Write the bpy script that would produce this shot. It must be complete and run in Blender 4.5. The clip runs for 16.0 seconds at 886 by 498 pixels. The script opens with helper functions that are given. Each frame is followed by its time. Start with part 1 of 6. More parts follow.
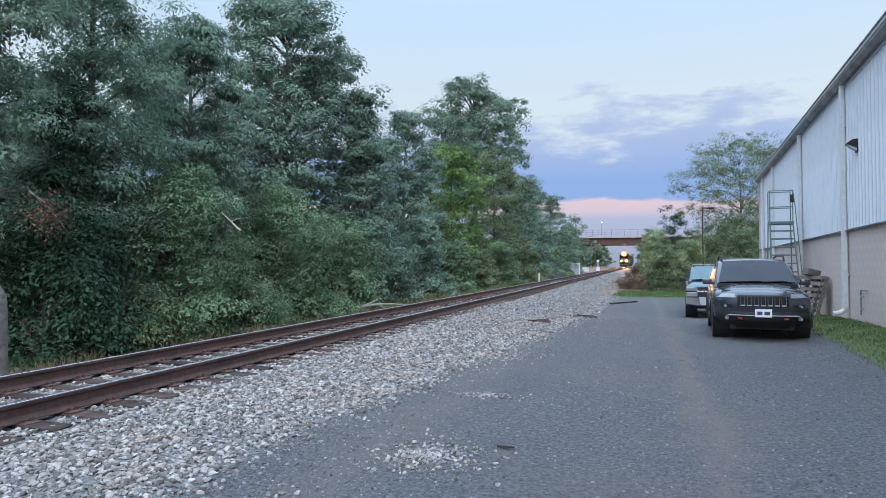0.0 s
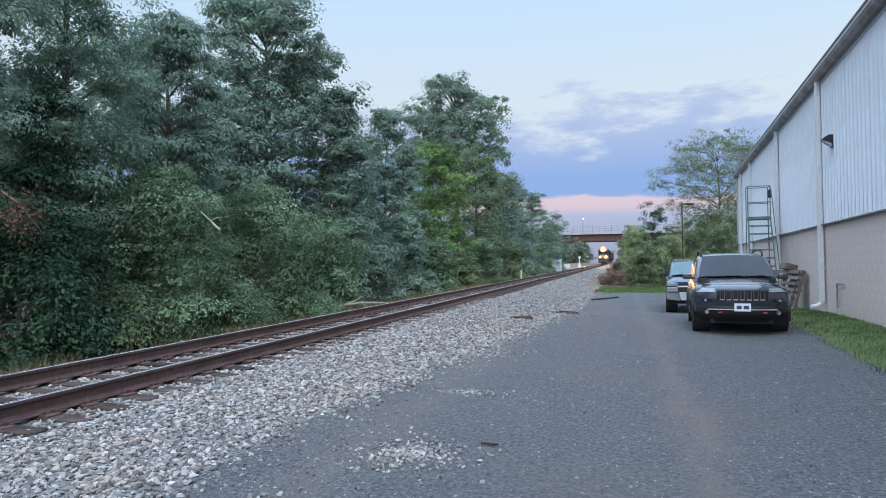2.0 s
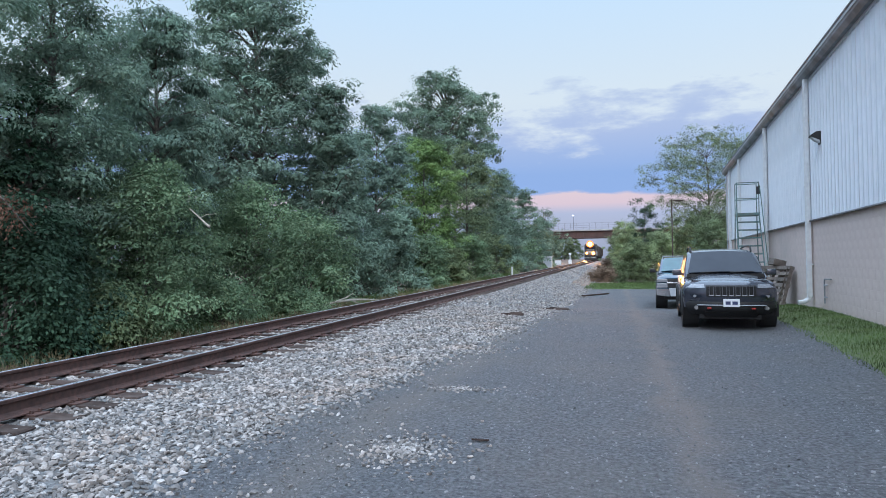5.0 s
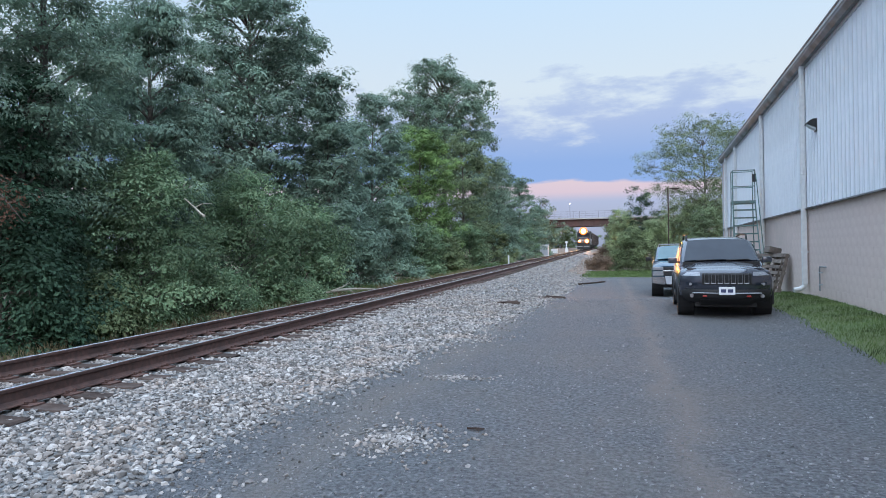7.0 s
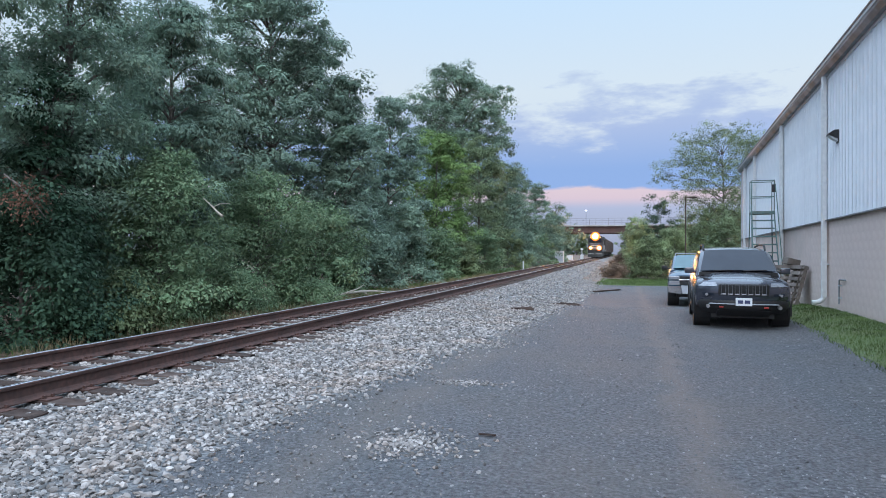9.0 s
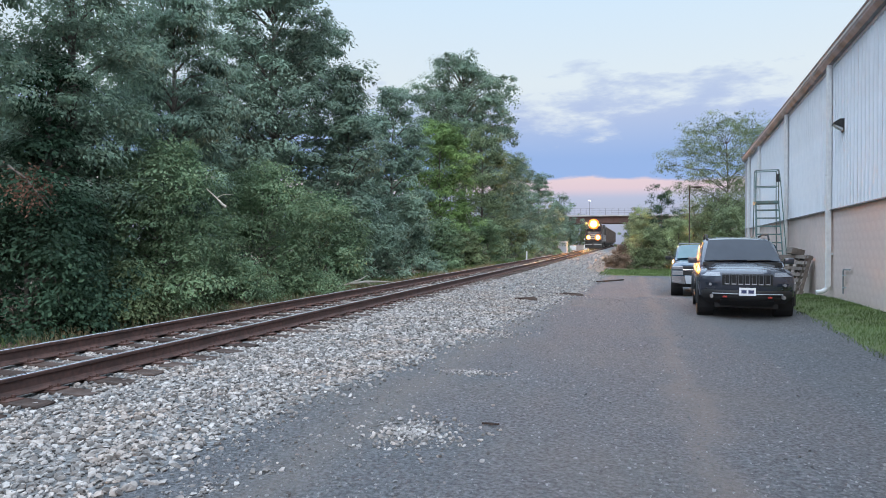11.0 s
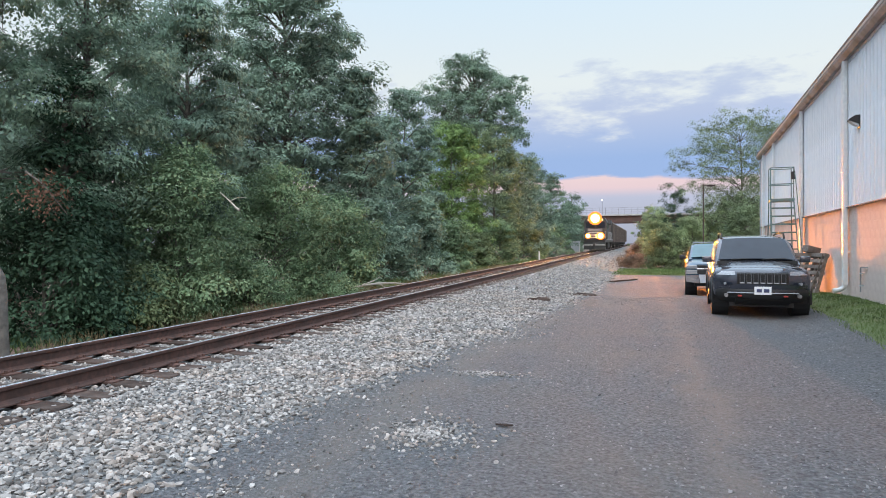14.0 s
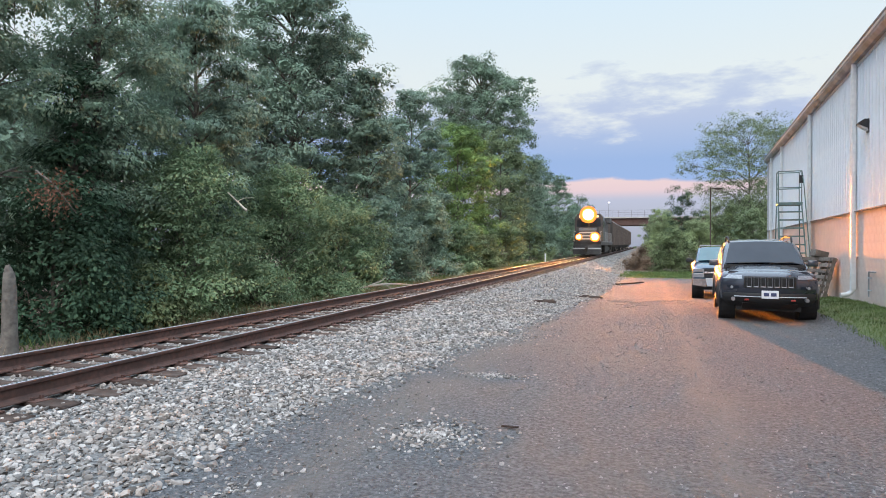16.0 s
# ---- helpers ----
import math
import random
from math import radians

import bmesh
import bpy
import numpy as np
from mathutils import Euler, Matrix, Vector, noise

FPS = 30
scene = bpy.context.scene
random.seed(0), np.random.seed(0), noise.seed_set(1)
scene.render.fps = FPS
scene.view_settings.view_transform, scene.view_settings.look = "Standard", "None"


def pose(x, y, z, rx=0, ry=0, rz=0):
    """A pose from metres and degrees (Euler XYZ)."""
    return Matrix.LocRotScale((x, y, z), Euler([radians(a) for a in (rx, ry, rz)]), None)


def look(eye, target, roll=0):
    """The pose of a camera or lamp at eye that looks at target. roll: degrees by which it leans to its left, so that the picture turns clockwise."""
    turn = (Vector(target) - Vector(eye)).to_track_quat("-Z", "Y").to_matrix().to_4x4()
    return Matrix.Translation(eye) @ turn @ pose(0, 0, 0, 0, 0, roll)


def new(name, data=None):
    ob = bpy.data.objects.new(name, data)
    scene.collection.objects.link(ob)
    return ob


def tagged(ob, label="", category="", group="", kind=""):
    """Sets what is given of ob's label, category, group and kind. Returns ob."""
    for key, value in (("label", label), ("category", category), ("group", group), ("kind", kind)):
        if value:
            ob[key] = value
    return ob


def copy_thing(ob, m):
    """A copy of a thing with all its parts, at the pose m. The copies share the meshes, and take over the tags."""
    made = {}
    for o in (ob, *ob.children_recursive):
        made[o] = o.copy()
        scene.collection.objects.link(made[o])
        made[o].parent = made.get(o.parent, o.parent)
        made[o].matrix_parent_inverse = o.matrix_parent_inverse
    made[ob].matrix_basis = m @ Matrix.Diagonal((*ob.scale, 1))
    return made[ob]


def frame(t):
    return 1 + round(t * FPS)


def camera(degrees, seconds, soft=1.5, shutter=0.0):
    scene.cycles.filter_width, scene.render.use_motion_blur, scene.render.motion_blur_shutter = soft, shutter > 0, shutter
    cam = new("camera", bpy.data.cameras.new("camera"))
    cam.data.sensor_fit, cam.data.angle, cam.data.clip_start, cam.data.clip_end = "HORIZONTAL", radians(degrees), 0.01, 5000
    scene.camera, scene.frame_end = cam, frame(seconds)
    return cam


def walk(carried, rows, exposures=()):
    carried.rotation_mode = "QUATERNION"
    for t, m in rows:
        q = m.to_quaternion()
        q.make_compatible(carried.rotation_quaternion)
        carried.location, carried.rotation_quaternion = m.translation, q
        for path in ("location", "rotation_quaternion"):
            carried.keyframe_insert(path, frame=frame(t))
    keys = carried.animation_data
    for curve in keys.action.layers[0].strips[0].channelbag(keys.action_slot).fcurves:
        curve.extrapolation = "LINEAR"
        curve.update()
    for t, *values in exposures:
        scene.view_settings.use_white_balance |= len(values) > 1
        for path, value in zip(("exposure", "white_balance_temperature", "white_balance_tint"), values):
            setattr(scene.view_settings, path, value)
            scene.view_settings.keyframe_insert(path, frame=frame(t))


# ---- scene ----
import itertools

# camera: hand-held, standing beside the track
PATH = [
    (0, 17.343, 1.608, -0.000, 0.000, -0.000, 0.000),
    (0.5, 16.808, 1.717, -0.030, 0.001, 0.000, -0.003),
    (1, 16.065, 1.784, -0.217, -0.004, 0.014, -0.005),
    (1.5, 15.717, 1.699, -0.418, -0.005, 0.032, -0.008),
    (2, 15.760, 1.413, -0.546, -0.008, 0.029, -0.007),
    (2.5, 15.778, 1.229, -0.614, -0.005, 0.029, -0.009),
    (3, 15.657, 0.995, -0.740, -0.009, 0.039, -0.015),
    (3.5, 15.566, 0.925, -0.683, -0.005, 0.041, -0.012),
    (4, 15.354, 1.153, -0.599, -0.004, 0.030, -0.010),
    (6.5, 14.670, 0.572, -0.927, 0.006, 0.051, -0.012),
    (7, 14.680, 0.123, -0.899, 0.008, 0.056, -0.008),
    (7.5, 15.007, 0.050, -0.421, 0.007, 0.044, 0.001),
    (8, 15.320, 0.637, 0.283, 0.008, 0.045, -0.000),
    (8.5, 15.751, 0.771, 0.379, 0.005, 0.045, 0.001),
    (9, 15.997, 0.486, 0.327, 0.007, 0.042, 0.001),
    (11.5, 16.483, -0.397, 0.227, 0.009, 0.032, -0.001),
    (12, 16.776, -0.346, 0.241, 0.009, 0.029, 0.000),
    (12.5, 16.891, -0.399, 0.300, 0.011, 0.034, 0.003),
    (13, 17.009, -0.588, 0.184, 0.009, 0.034, 0.001),
    (13.5, 17.165, -0.558, -0.046, 0.016, 0.031, 0.001),
    (14, 17.376, -0.286, -0.259, 0.011, 0.029, 0.004),
    (14.5, 17.587, -0.126, -0.504, 0.010, 0.027, 0.003),
    (15, 17.654, -0.099, -0.437, 0.016, 0.023, 0.005),
    (15.5, 17.809, -0.218, -0.113, 0.009, 0.022, 0.003),
    (16, 17.900, -0.168, 0.157, 0.007, 0.009, 0.007),
]


def aim(yaw, pitch, roll, dx, dy, dz):
    y, p = radians(yaw), radians(pitch)
    eye = Vector((dx, dy, 1.32 + dz))
    return look(eye, eye + Vector((-math.sin(y) * math.cos(p), math.cos(y) * math.cos(p), math.sin(p))), roll)


cam = camera(69.05, 16.0, soft=0.9)
walk(cam, [(t, aim(*r)) for t, *r in PATH], [(0, 0.25, 6320, 10), (9.2, 0.25, 6320, 10), (12.5, 0.38, 6980, 10), (16, 0.38, 7080, 10)])

TURN = 3.26                       # the building stands turned by this from the track
CT, ST = math.cos(radians(TURN)), math.sin(radians(TURN))
RAIL_X, GAUGE, GRADE = -5.77, 1.505, 0.006


def smooth(a, b, v):
    k = min(1.0, max(0.0, (v - a) / (b - a)))
    return k * k * (3 - 2 * k)


def rail_top(y):
    return -0.01 + GRADE * y


def wall_frame(x, y):
    return x * CT - y * ST, x * ST + y * CT


def from_wall(wx, wy):
    return wx * CT + wy * ST, -wx * ST + wy * CT


def edge_line(y):
    """Where the ballast's foot meets the lot."""
    return -3.0 + 0.4 * smooth(5.5, 10, y) + 0.6 * smooth(9, 16, y) + 0.018 * max(0, y - 16)


def toe(y):
    return edge_line(y) + 0.07 * noise.noise((y * 1.7, 0.2, 0)) + 0.16 * noise.noise((y * 0.45, 3.3, 0))


def road_z(x, y):
    wx = wall_frame(x, y)[0]
    z = -0.2 + 0.2 * smooth(1.7, 3.9, wx)
    return z - 0.33 * smooth(17, 27, y) + 0.012 * noise.noise((x * 0.9, y * 0.5, 0)) + 0.006 * noise.noise((x * 3, y * 2.2, 4))


def ground_z(x, y):
    """The height of the whole ground."""
    bed = rail_top(y) - 0.23
    edge = edge_line(min(y, 45)) if y < 70 else -2.4
    low = road_z(x, y) if y < 45 else -0.62 + 0.012 * min(400, max(0, y - 60))
    if x > edge:
        z = road_z(x, y) if y < 40 else low
        if y > 26:
            z += 0.05 * noise.noise((x * 0.3, y * 0.3, 1))
        return z
    if x > -5.1:
        return low + (bed - low) * smooth(edge, -5.1, x)
    if x > -7.95:
        return bed
    left = bed - 0.25 + 0.08 * noise.noise((x * 0.5, y * 0.4, 7)) + 0.35 * smooth(-11, -16, x)
    return bed + (left - bed) * smooth(-7.95, -9.2, x)


# ---------------------------------------------------------------- light
world = bpy.data.worlds.new("dusk_sky")
scene.world = world
world.use_nodes = True
wn, wl = world.node_tree.nodes, world.node_tree.links
wn.clear()


def wnode(kind, **values):
    nd = wn.new(kind)
    for k, v in values.items():
        nd.inputs[k].default_value = v
    return nd


def ramp_of(nodes, stops, mode="LINEAR"):
    nd = nodes.new("ShaderNodeValToRGB")
    nd.color_ramp.interpolation = mode
    els = nd.color_ramp.elements
    while len(els) < len(stops):
        els.new(0.5)
    for e, (pos, col) in zip(els, stops):
        e.position = pos
        e.color = (*col, 1) if len(col) == 3 else (col[0], col[0], col[0], 1)
    return nd


coord = wn.new("ShaderNodeTexCoord")
split = wn.new("ShaderNodeSeparateXYZ")
wl.new(coord.outputs["Generated"], split.inputs[0])
clear = ramp_of(wn, [(0.0, (0.30, 0.36, 0.50)), (0.072, (0.40, 0.46, 0.67)), (0.085, (0.66, 0.53, 0.64)), (0.102, (0.70, 0.56, 0.64)),
                     (0.15, (0.62, 0.69, 0.80)), (0.24, (0.66, 0.75, 0.83)), (0.38, (0.56, 0.74, 0.93)), (0.62, (1.05, 1.45, 1.95)), (1.0, (1.9, 2.4, 3.1))])
wl.new(split.outputs[2], clear.inputs[0])
sky = wn.new("ShaderNodeTexSky")
sky.sky_type, sky.sun_disc, sky.sun_elevation, sky.sun_rotation = "NISHITA", False, radians(4), radians(200)
dim = wn.new("ShaderNodeVectorMath")
dim.operation = "SCALE"
dim.inputs[3].default_value = 0.09
wl.new(sky.outputs[0], dim.inputs[0])
base = wn.new("ShaderNodeMixRGB")
base.inputs[0].default_value = 0.85
wl.new(dim.outputs[0], base.inputs[1])
wl.new(clear.outputs[0], base.inputs[2])
stretch = wn.new("ShaderNodeMapping")
stretch.inputs["Scale"].default_value = (2.6, 2.6, 8.5)
stretch.inputs["Location"].default_value = (0.35, 0.1, 0.4)
wl.new(coord.outputs["Generated"], stretch.inputs[0])
puffs = wnode("ShaderNodeTexNoise", Scale=2.7, Detail=9.0, Roughness=0.6)
wl.new(stretch.outputs[0], puffs.inputs[0])
band = ramp_of(wn, [(0.0, (0.0,)), (0.085, (0.0,)), (0.11, (0.72,)), (0.155, (0.60,)), (0.2, (0.42,)), (0.25, (0.34,)), (0.3, (0.0,))])
wl.new(split.outputs[2], band.inputs[0])
add = wn.new("ShaderNodeMath")
add.operation = "ADD"
wl.new(puffs.outputs[0], add.inputs[0])
wl.new(band.outputs[0], add.inputs[1])
mask = ramp_of(wn, [(0.0, (0.0,)), (0.84, (0.0,)), (0.95, (0.85,)), (1.0, (1.0,))])
wl.new(add.outputs[0], mask.inputs[0])
cloudcol = ramp_of(wn, [(0.0, (0.25, 0.38, 0.68)), (0.13, (0.25, 0.38, 0.66)), (0.19, (0.36, 0.45, 0.66)), (0.27, (0.43, 0.52, 0.68))])
wl.new(split.outputs[2], cloudcol.inputs[0])
mixed = wn.new("ShaderNodeMixRGB")
wl.new(mask.outputs[0], mixed.inputs[0])
wl.new(base.outputs[0], mixed.inputs[1])
wl.new(cloudcol.outputs[0], mixed.inputs[2])
back = wnode("ShaderNodeBackground", Strength=1.0)
wl.new(mixed.outputs[0], back.inputs[0])
wout = wn.new("ShaderNodeOutputWorld")
wl.new(back.outputs[0], wout.inputs[0])

sun = new("sun", bpy.data.lights.new("sun", "SUN"))
sun.data.energy, sun.data.angle, sun.data.color = 1.75, radians(60), (0.97, 0.97, 1.0)
sun.matrix_world = look((0, 0, 30), (-6, 41, 0))


# ---------------------------------------------------------------- materials
def surface(name, c1, c2, scale=8.0, rough=0.8, metal=0.0, bump=0.2, bscale=60.0, stain=None, sscale=0.8, samount=0.4,
            island=0.0, each=0.0, spec=0.5, bdist=0.01, coat=0.0, mottle=0.0, mscale=5.0):
    """A procedural surface: two colours mixed by fine noise, a stain by coarse noise, fine relief."""
    m = bpy.data.materials.new(name)
    m.use_nodes = True
    nt, ln = m.node_tree.nodes, m.node_tree.links
    b = nt["Principled BSDF"]
    tc = nt.new("ShaderNodeTexCoord")
    n1 = nt.new("ShaderNodeTexNoise")
    n1.inputs["Scale"].default_value, n1.inputs["Detail"].default_value = scale, 5.0
    ln.new(tc.outputs["Object"], n1.inputs[0])
    r1 = ramp_of(nt, [(0.32, c1), (0.68, c2)])
    ln.new(n1.outputs[0], r1.inputs[0])
    col = r1.outputs[0]
    if stain:
        n2 = nt.new("ShaderNodeTexNoise")
        n2.inputs["Scale"].default_value, n2.inputs["Detail"].default_value = sscale, 6.0
        ln.new(tc.outputs["Object"], n2.inputs[0])
        r2 = ramp_of(nt, [(0.45, (0.0,)), (0.68, (samount,))])
        ln.new(n2.outputs[0], r2.inputs[0])
        mx = nt.new("ShaderNodeMixRGB")
        ln.new(r2.outputs[0], mx.inputs[0])
        ln.new(col, mx.inputs[1])
        mx.inputs[2].default_value = (*stain, 1)
        col = mx.outputs[0]
    if mottle:
        n4 = nt.new("ShaderNodeTexNoise")
        n4.inputs["Scale"].default_value, n4.inputs["Detail"].default_value, n4.inputs["Roughness"].default_value = mscale, 8.0, 0.75
        ln.new(tc.outputs["Object"], n4.inputs[0])
        m4 = nt.new("ShaderNodeMapRange")
        m4.inputs[1].default_value, m4.inputs[2].default_value, m4.inputs[3].default_value, m4.inputs[4].default_value = 0.3, 0.7, 1 - mottle, 1 + mottle
        ln.new(n4.outputs[0], m4.inputs[0])
        s4 = nt.new("ShaderNodeVectorMath")
        s4.operation = "SCALE"
        ln.new(col, s4.inputs[0])
        ln.new(m4.outputs[0], s4.inputs[3])
        col = s4.outputs[0]
    for amount, src in ((island, "island"), (each, "each")):
        if amount:
            if src == "island":
                g = nt.new("ShaderNodeNewGeometry").outputs["Random Per Island"]
            else:
                g = nt.new("ShaderNodeObjectInfo").outputs["Random"]
            mr = nt.new("ShaderNodeMapRange")
            mr.inputs[3].default_value, mr.inputs[4].default_value = 1 - amount, 1 + amount
            ln.new(g, mr.inputs[0])
            sc = nt.new("ShaderNodeVectorMath")
            sc.operation = "SCALE"
            ln.new(col, sc.inputs[0])
            ln.new(mr.outputs[0], sc.inputs[3])
            col = sc.outputs[0]
    ln.new(col, b.inputs["Base Color"])
    rr = ramp_of(nt, [(0.3, (max(0.02, rough - 0.08),)), (0.7, (min(1, rough + 0.08),))])
    ln.new(n1.outputs[0], rr.inputs[0])
    ln.new(rr.outputs[0], b.inputs["Roughness"])
    b.inputs["Metallic"].default_value = metal
    b.inputs["Specular IOR Level"].default_value = spec
    b.inputs["Coat Weight"].default_value = coat
    b.inputs["Coat Roughness"].default_value = 0.05
    if bump:
        n3 = nt.new("ShaderNodeTexNoise")
        n3.inputs["Scale"].default_value, n3.inputs["Detail"].default_value = bscale, 4.0
        ln.new(tc.outputs["Object"], n3.inputs[0])
        bp = nt.new("ShaderNodeBump")
        bp.inputs["Strength"].default_value, bp.inputs["Distance"].default_value = bump, bdist
        ln.new(n3.outputs[0], bp.inputs["Height"])
        ln.new(bp.outputs[0], b.inputs["Normal"])
    return m


def leaf_surface(name, dark, mid, light, through_light=0.3, patch=0.7):
    """Leaves: a colour for each leaf, patches of another tone over the crown, light that comes through."""
    dark = tuple(c + (d - c) * 0.35 for c, d in zip(mid, dark))
    light = tuple(c + (d - c) * 0.3 for c, d in zip(mid, light))
    m = bpy.data.materials.new(name)
    m.use_nodes = True
    nt, ln = m.node_tree.nodes, m.node_tree.links
    b = nt["Principled BSDF"]
    rnd = nt.new("ShaderNodeNewGeometry").outputs["Random Per Island"]
    rp = ramp_of(nt, [(0.0, dark), (0.55, mid), (1.0, light)])
    ln.new(rnd, rp.inputs[0])
    tc = nt.new("ShaderNodeTexCoord")
    n1 = nt.new("ShaderNodeTexNoise")
    n1.inputs["Scale"].default_value, n1.inputs["Detail"].default_value = patch, 3.0
    ln.new(tc.outputs["Object"], n1.inputs[0])
    mr = nt.new("ShaderNodeMapRange")
    mr.inputs[1].default_value, mr.inputs[2].default_value, mr.inputs[3].default_value, mr.inputs[4].default_value = 0.34, 0.66, 0.5, 1.5
    ln.new(n1.outputs[0], mr.inputs[0])
    sc = nt.new("ShaderNodeVectorMath")
    sc.operation = "SCALE"
    ln.new(rp.outputs[0], sc.inputs[0])
    ln.new(mr.outputs[0], sc.inputs[3])
    ln.new(sc.outputs[0], b.inputs["Base Color"])
    b.inputs["Roughness"].default_value = 0.6
    b.inputs["Specular IOR Level"].default_value = 0.12
    tr = nt.new("ShaderNodeBsdfTranslucent")
    ln.new(sc.outputs[0], tr.inputs[0])
    mx = nt.new("ShaderNodeMixShader")
    mx.inputs[0].default_value = through_light
    ln.new(b.outputs[0], mx.inputs[1])
    ln.new(tr.outputs[0], mx.inputs[2])
    ln.new(mx.outputs[0], nt["Material Output"].inputs[0])
    return m


def glow(name, colour, strength):
    m = bpy.data.materials.new(name)
    m.use_nodes = True
    b = m.node_tree.nodes["Principled BSDF"]
    b.inputs["Base Color"].default_value = (*colour, 1)
    b.inputs["Emission Color"].default_value = (*colour, 1)
    b.inputs["Emission Strength"].default_value = strength
    return m


M_GRAVEL = surface("grey_gravel", (0.054, 0.056, 0.061), (0.175, 0.178, 0.187), 30, 0.9, bump=1.0, bscale=45, stain=(0.15, 0.135, 0.12), sscale=0.4, samount=0.45, bdist=0.05, mottle=0.3, mscale=14.0)
def wheel_track(m, x0, half, colour):
    """A band of another tone along y, with a ragged edge."""
    nt, ln = m.node_tree.nodes, m.node_tree.links
    b = nt["Principled BSDF"]
    src = b.inputs["Base Color"].links[0].from_socket
    tc = nt.new("ShaderNodeTexCoord")
    xyz = nt.new("ShaderNodeSeparateXYZ")
    ln.new(tc.outputs["Object"], xyz.inputs[0])
    nz = nt.new("ShaderNodeTexNoise")
    nz.inputs["Scale"].default_value, nz.inputs["Detail"].default_value = 1.1, 8.0
    ln.new(tc.outputs["Object"], nz.inputs[0])
    wob = nt.new("ShaderNodeMath")
    wob.operation = "MULTIPLY_ADD"
    wob.inputs[1].default_value = 0.9
    ln.new(nz.outputs[0], wob.inputs[0])
    ln.new(xyz.outputs[0], wob.inputs[2])
    dist = nt.new("ShaderNodeMath")
    dist.operation = "SUBTRACT"
    dist.inputs[1].default_value = x0 + 0.45
    ln.new(wob.outputs[0], dist.inputs[0])
    ab = nt.new("ShaderNodeMath")
    ab.operation = "ABSOLUTE"
    ln.new(dist.outputs[0], ab.inputs[0])
    amount = nt.new("ShaderNodeMapRange")
    amount.inputs[1].default_value, amount.inputs[2].default_value, amount.inputs[3].default_value, amount.inputs[4].default_value = 0.0, half, 0.55, 0.0
    ln.new(ab.outputs[0], amount.inputs[0])
    mx = nt.new("ShaderNodeMixRGB")
    ln.new(amount.outputs[0], mx.inputs[0])
    ln.new(src, mx.inputs[1])
    mx.inputs[2].default_value = (*colour, 1)
    ln.new(mx.outputs[0], b.inputs["Base Color"])


wheel_track(M_GRAVEL, 0.6, 0.28, (0.20, 0.165, 0.145))
wheel_track(M_GRAVEL, -2.2, 0.5, (0.17, 0.15, 0.135))
M_BED = surface("ballast_fines", (0.06, 0.06, 0.06), (0.26, 0.26, 0.26), 26, 0.9, bump=1.0, bscale=24, stain=(0.2, 0.18, 0.16), sscale=0.6, samount=0.4, bdist=0.05)
M_STONE = surface("ballast_stone", (0.170, 0.156, 0.146), (0.358, 0.334, 0.315), 14, 0.85, bump=0.3, bscale=60, stain=(0.33, 0.245, 0.19), sscale=1.6, samount=0.42, island=0.65)
M_PEBBLE = surface("gravel_pebble", (0.12, 0.122, 0.127), (0.27, 0.272, 0.275), 14, 0.85, bump=0.2, bscale=80, stain=(0.2, 0.18, 0.16), sscale=0.6, samount=0.5, island=0.45)
M_EARTH = surface("leaf_litter", (0.13, 0.085, 0.065), (0.33, 0.22, 0.17), 14, 0.95, bump=0.8, bscale=30, stain=(0.07, 0.09, 0.04), sscale=0.35, samount=0.6, bdist=0.04)
M_TURF = surface("mown_turf", (0.07, 0.11, 0.035), (0.14, 0.185, 0.065), 12, 0.95, bump=0.8, bscale=60, stain=(0.15, 0.14, 0.07), sscale=0.7, samount=0.6, bdist=0.03)
M_GRASS = leaf_surface("grass_blades", (0.062, 0.098, 0.034), (0.112, 0.163, 0.058), (0.213, 0.231, 0.102), 0.3, 1.2)
M_DRY = leaf_surface("dry_grass", (0.14, 0.11, 0.06), (0.27, 0.22, 0.13), (0.38, 0.32, 0.2), 0.25, 1.0)
M_RUST = surface("rusty_rail", (0.072, 0.040, 0.034), (0.15, 0.080, 0.064), 18, 0.75, 0.3, 0.3, 120, stain=(0.05, 0.034, 0.03), sscale=2.0, samount=0.6)
M_STEEL = surface("worn_rail_head", (0.55, 0.56, 0.58), (0.75, 0.76, 0.78), 30, 0.3, 0.9, 0.05, 200)
M_TIE = surface("weathered_tie", (0.036, 0.024, 0.020), (0.090, 0.062, 0.052), 9, 0.9, bump=0.7, bscale=35, stain=(0.13, 0.11, 0.10), sscale=3, samount=0.35, each=0.3, spec=0.2)
M_BARK = surface("tree_bark", (0.06, 0.05, 0.042), (0.16, 0.135, 0.115), 9, 0.95, bump=1.0, bscale=18, stain=(0.2, 0.19, 0.17), sscale=2.0, samount=0.4, bdist=0.03)
M_DEAD = surface("bleached_wood", (0.30, 0.26, 0.21), (0.50, 0.45, 0.38), 12, 0.85, bump=0.5, bscale=40)
L_DARK = leaf_surface("dark_leaves", (0.090, 0.138, 0.106), (0.198, 0.278, 0.205), (0.347, 0.430, 0.299), 0.4)
L_BLUE = leaf_surface("blue_green_leaves", (0.090, 0.144, 0.114), (0.188, 0.263, 0.203), (0.285, 0.370, 0.261), 0.4)
L_VINE = leaf_surface("vine_leaves", (0.090, 0.144, 0.083), (0.167, 0.247, 0.140), (0.384, 0.419, 0.249), 0.4)
L_PINE = leaf_surface("pine_needles", (0.102, 0.154, 0.136), (0.195, 0.275, 0.209), (0.324, 0.397, 0.311), 0.2, 0.4)
L_LIME = leaf_surface("lime_leaves", (0.11, 0.175, 0.065), (0.19, 0.285, 0.105), (0.30, 0.39, 0.15), 0.4)
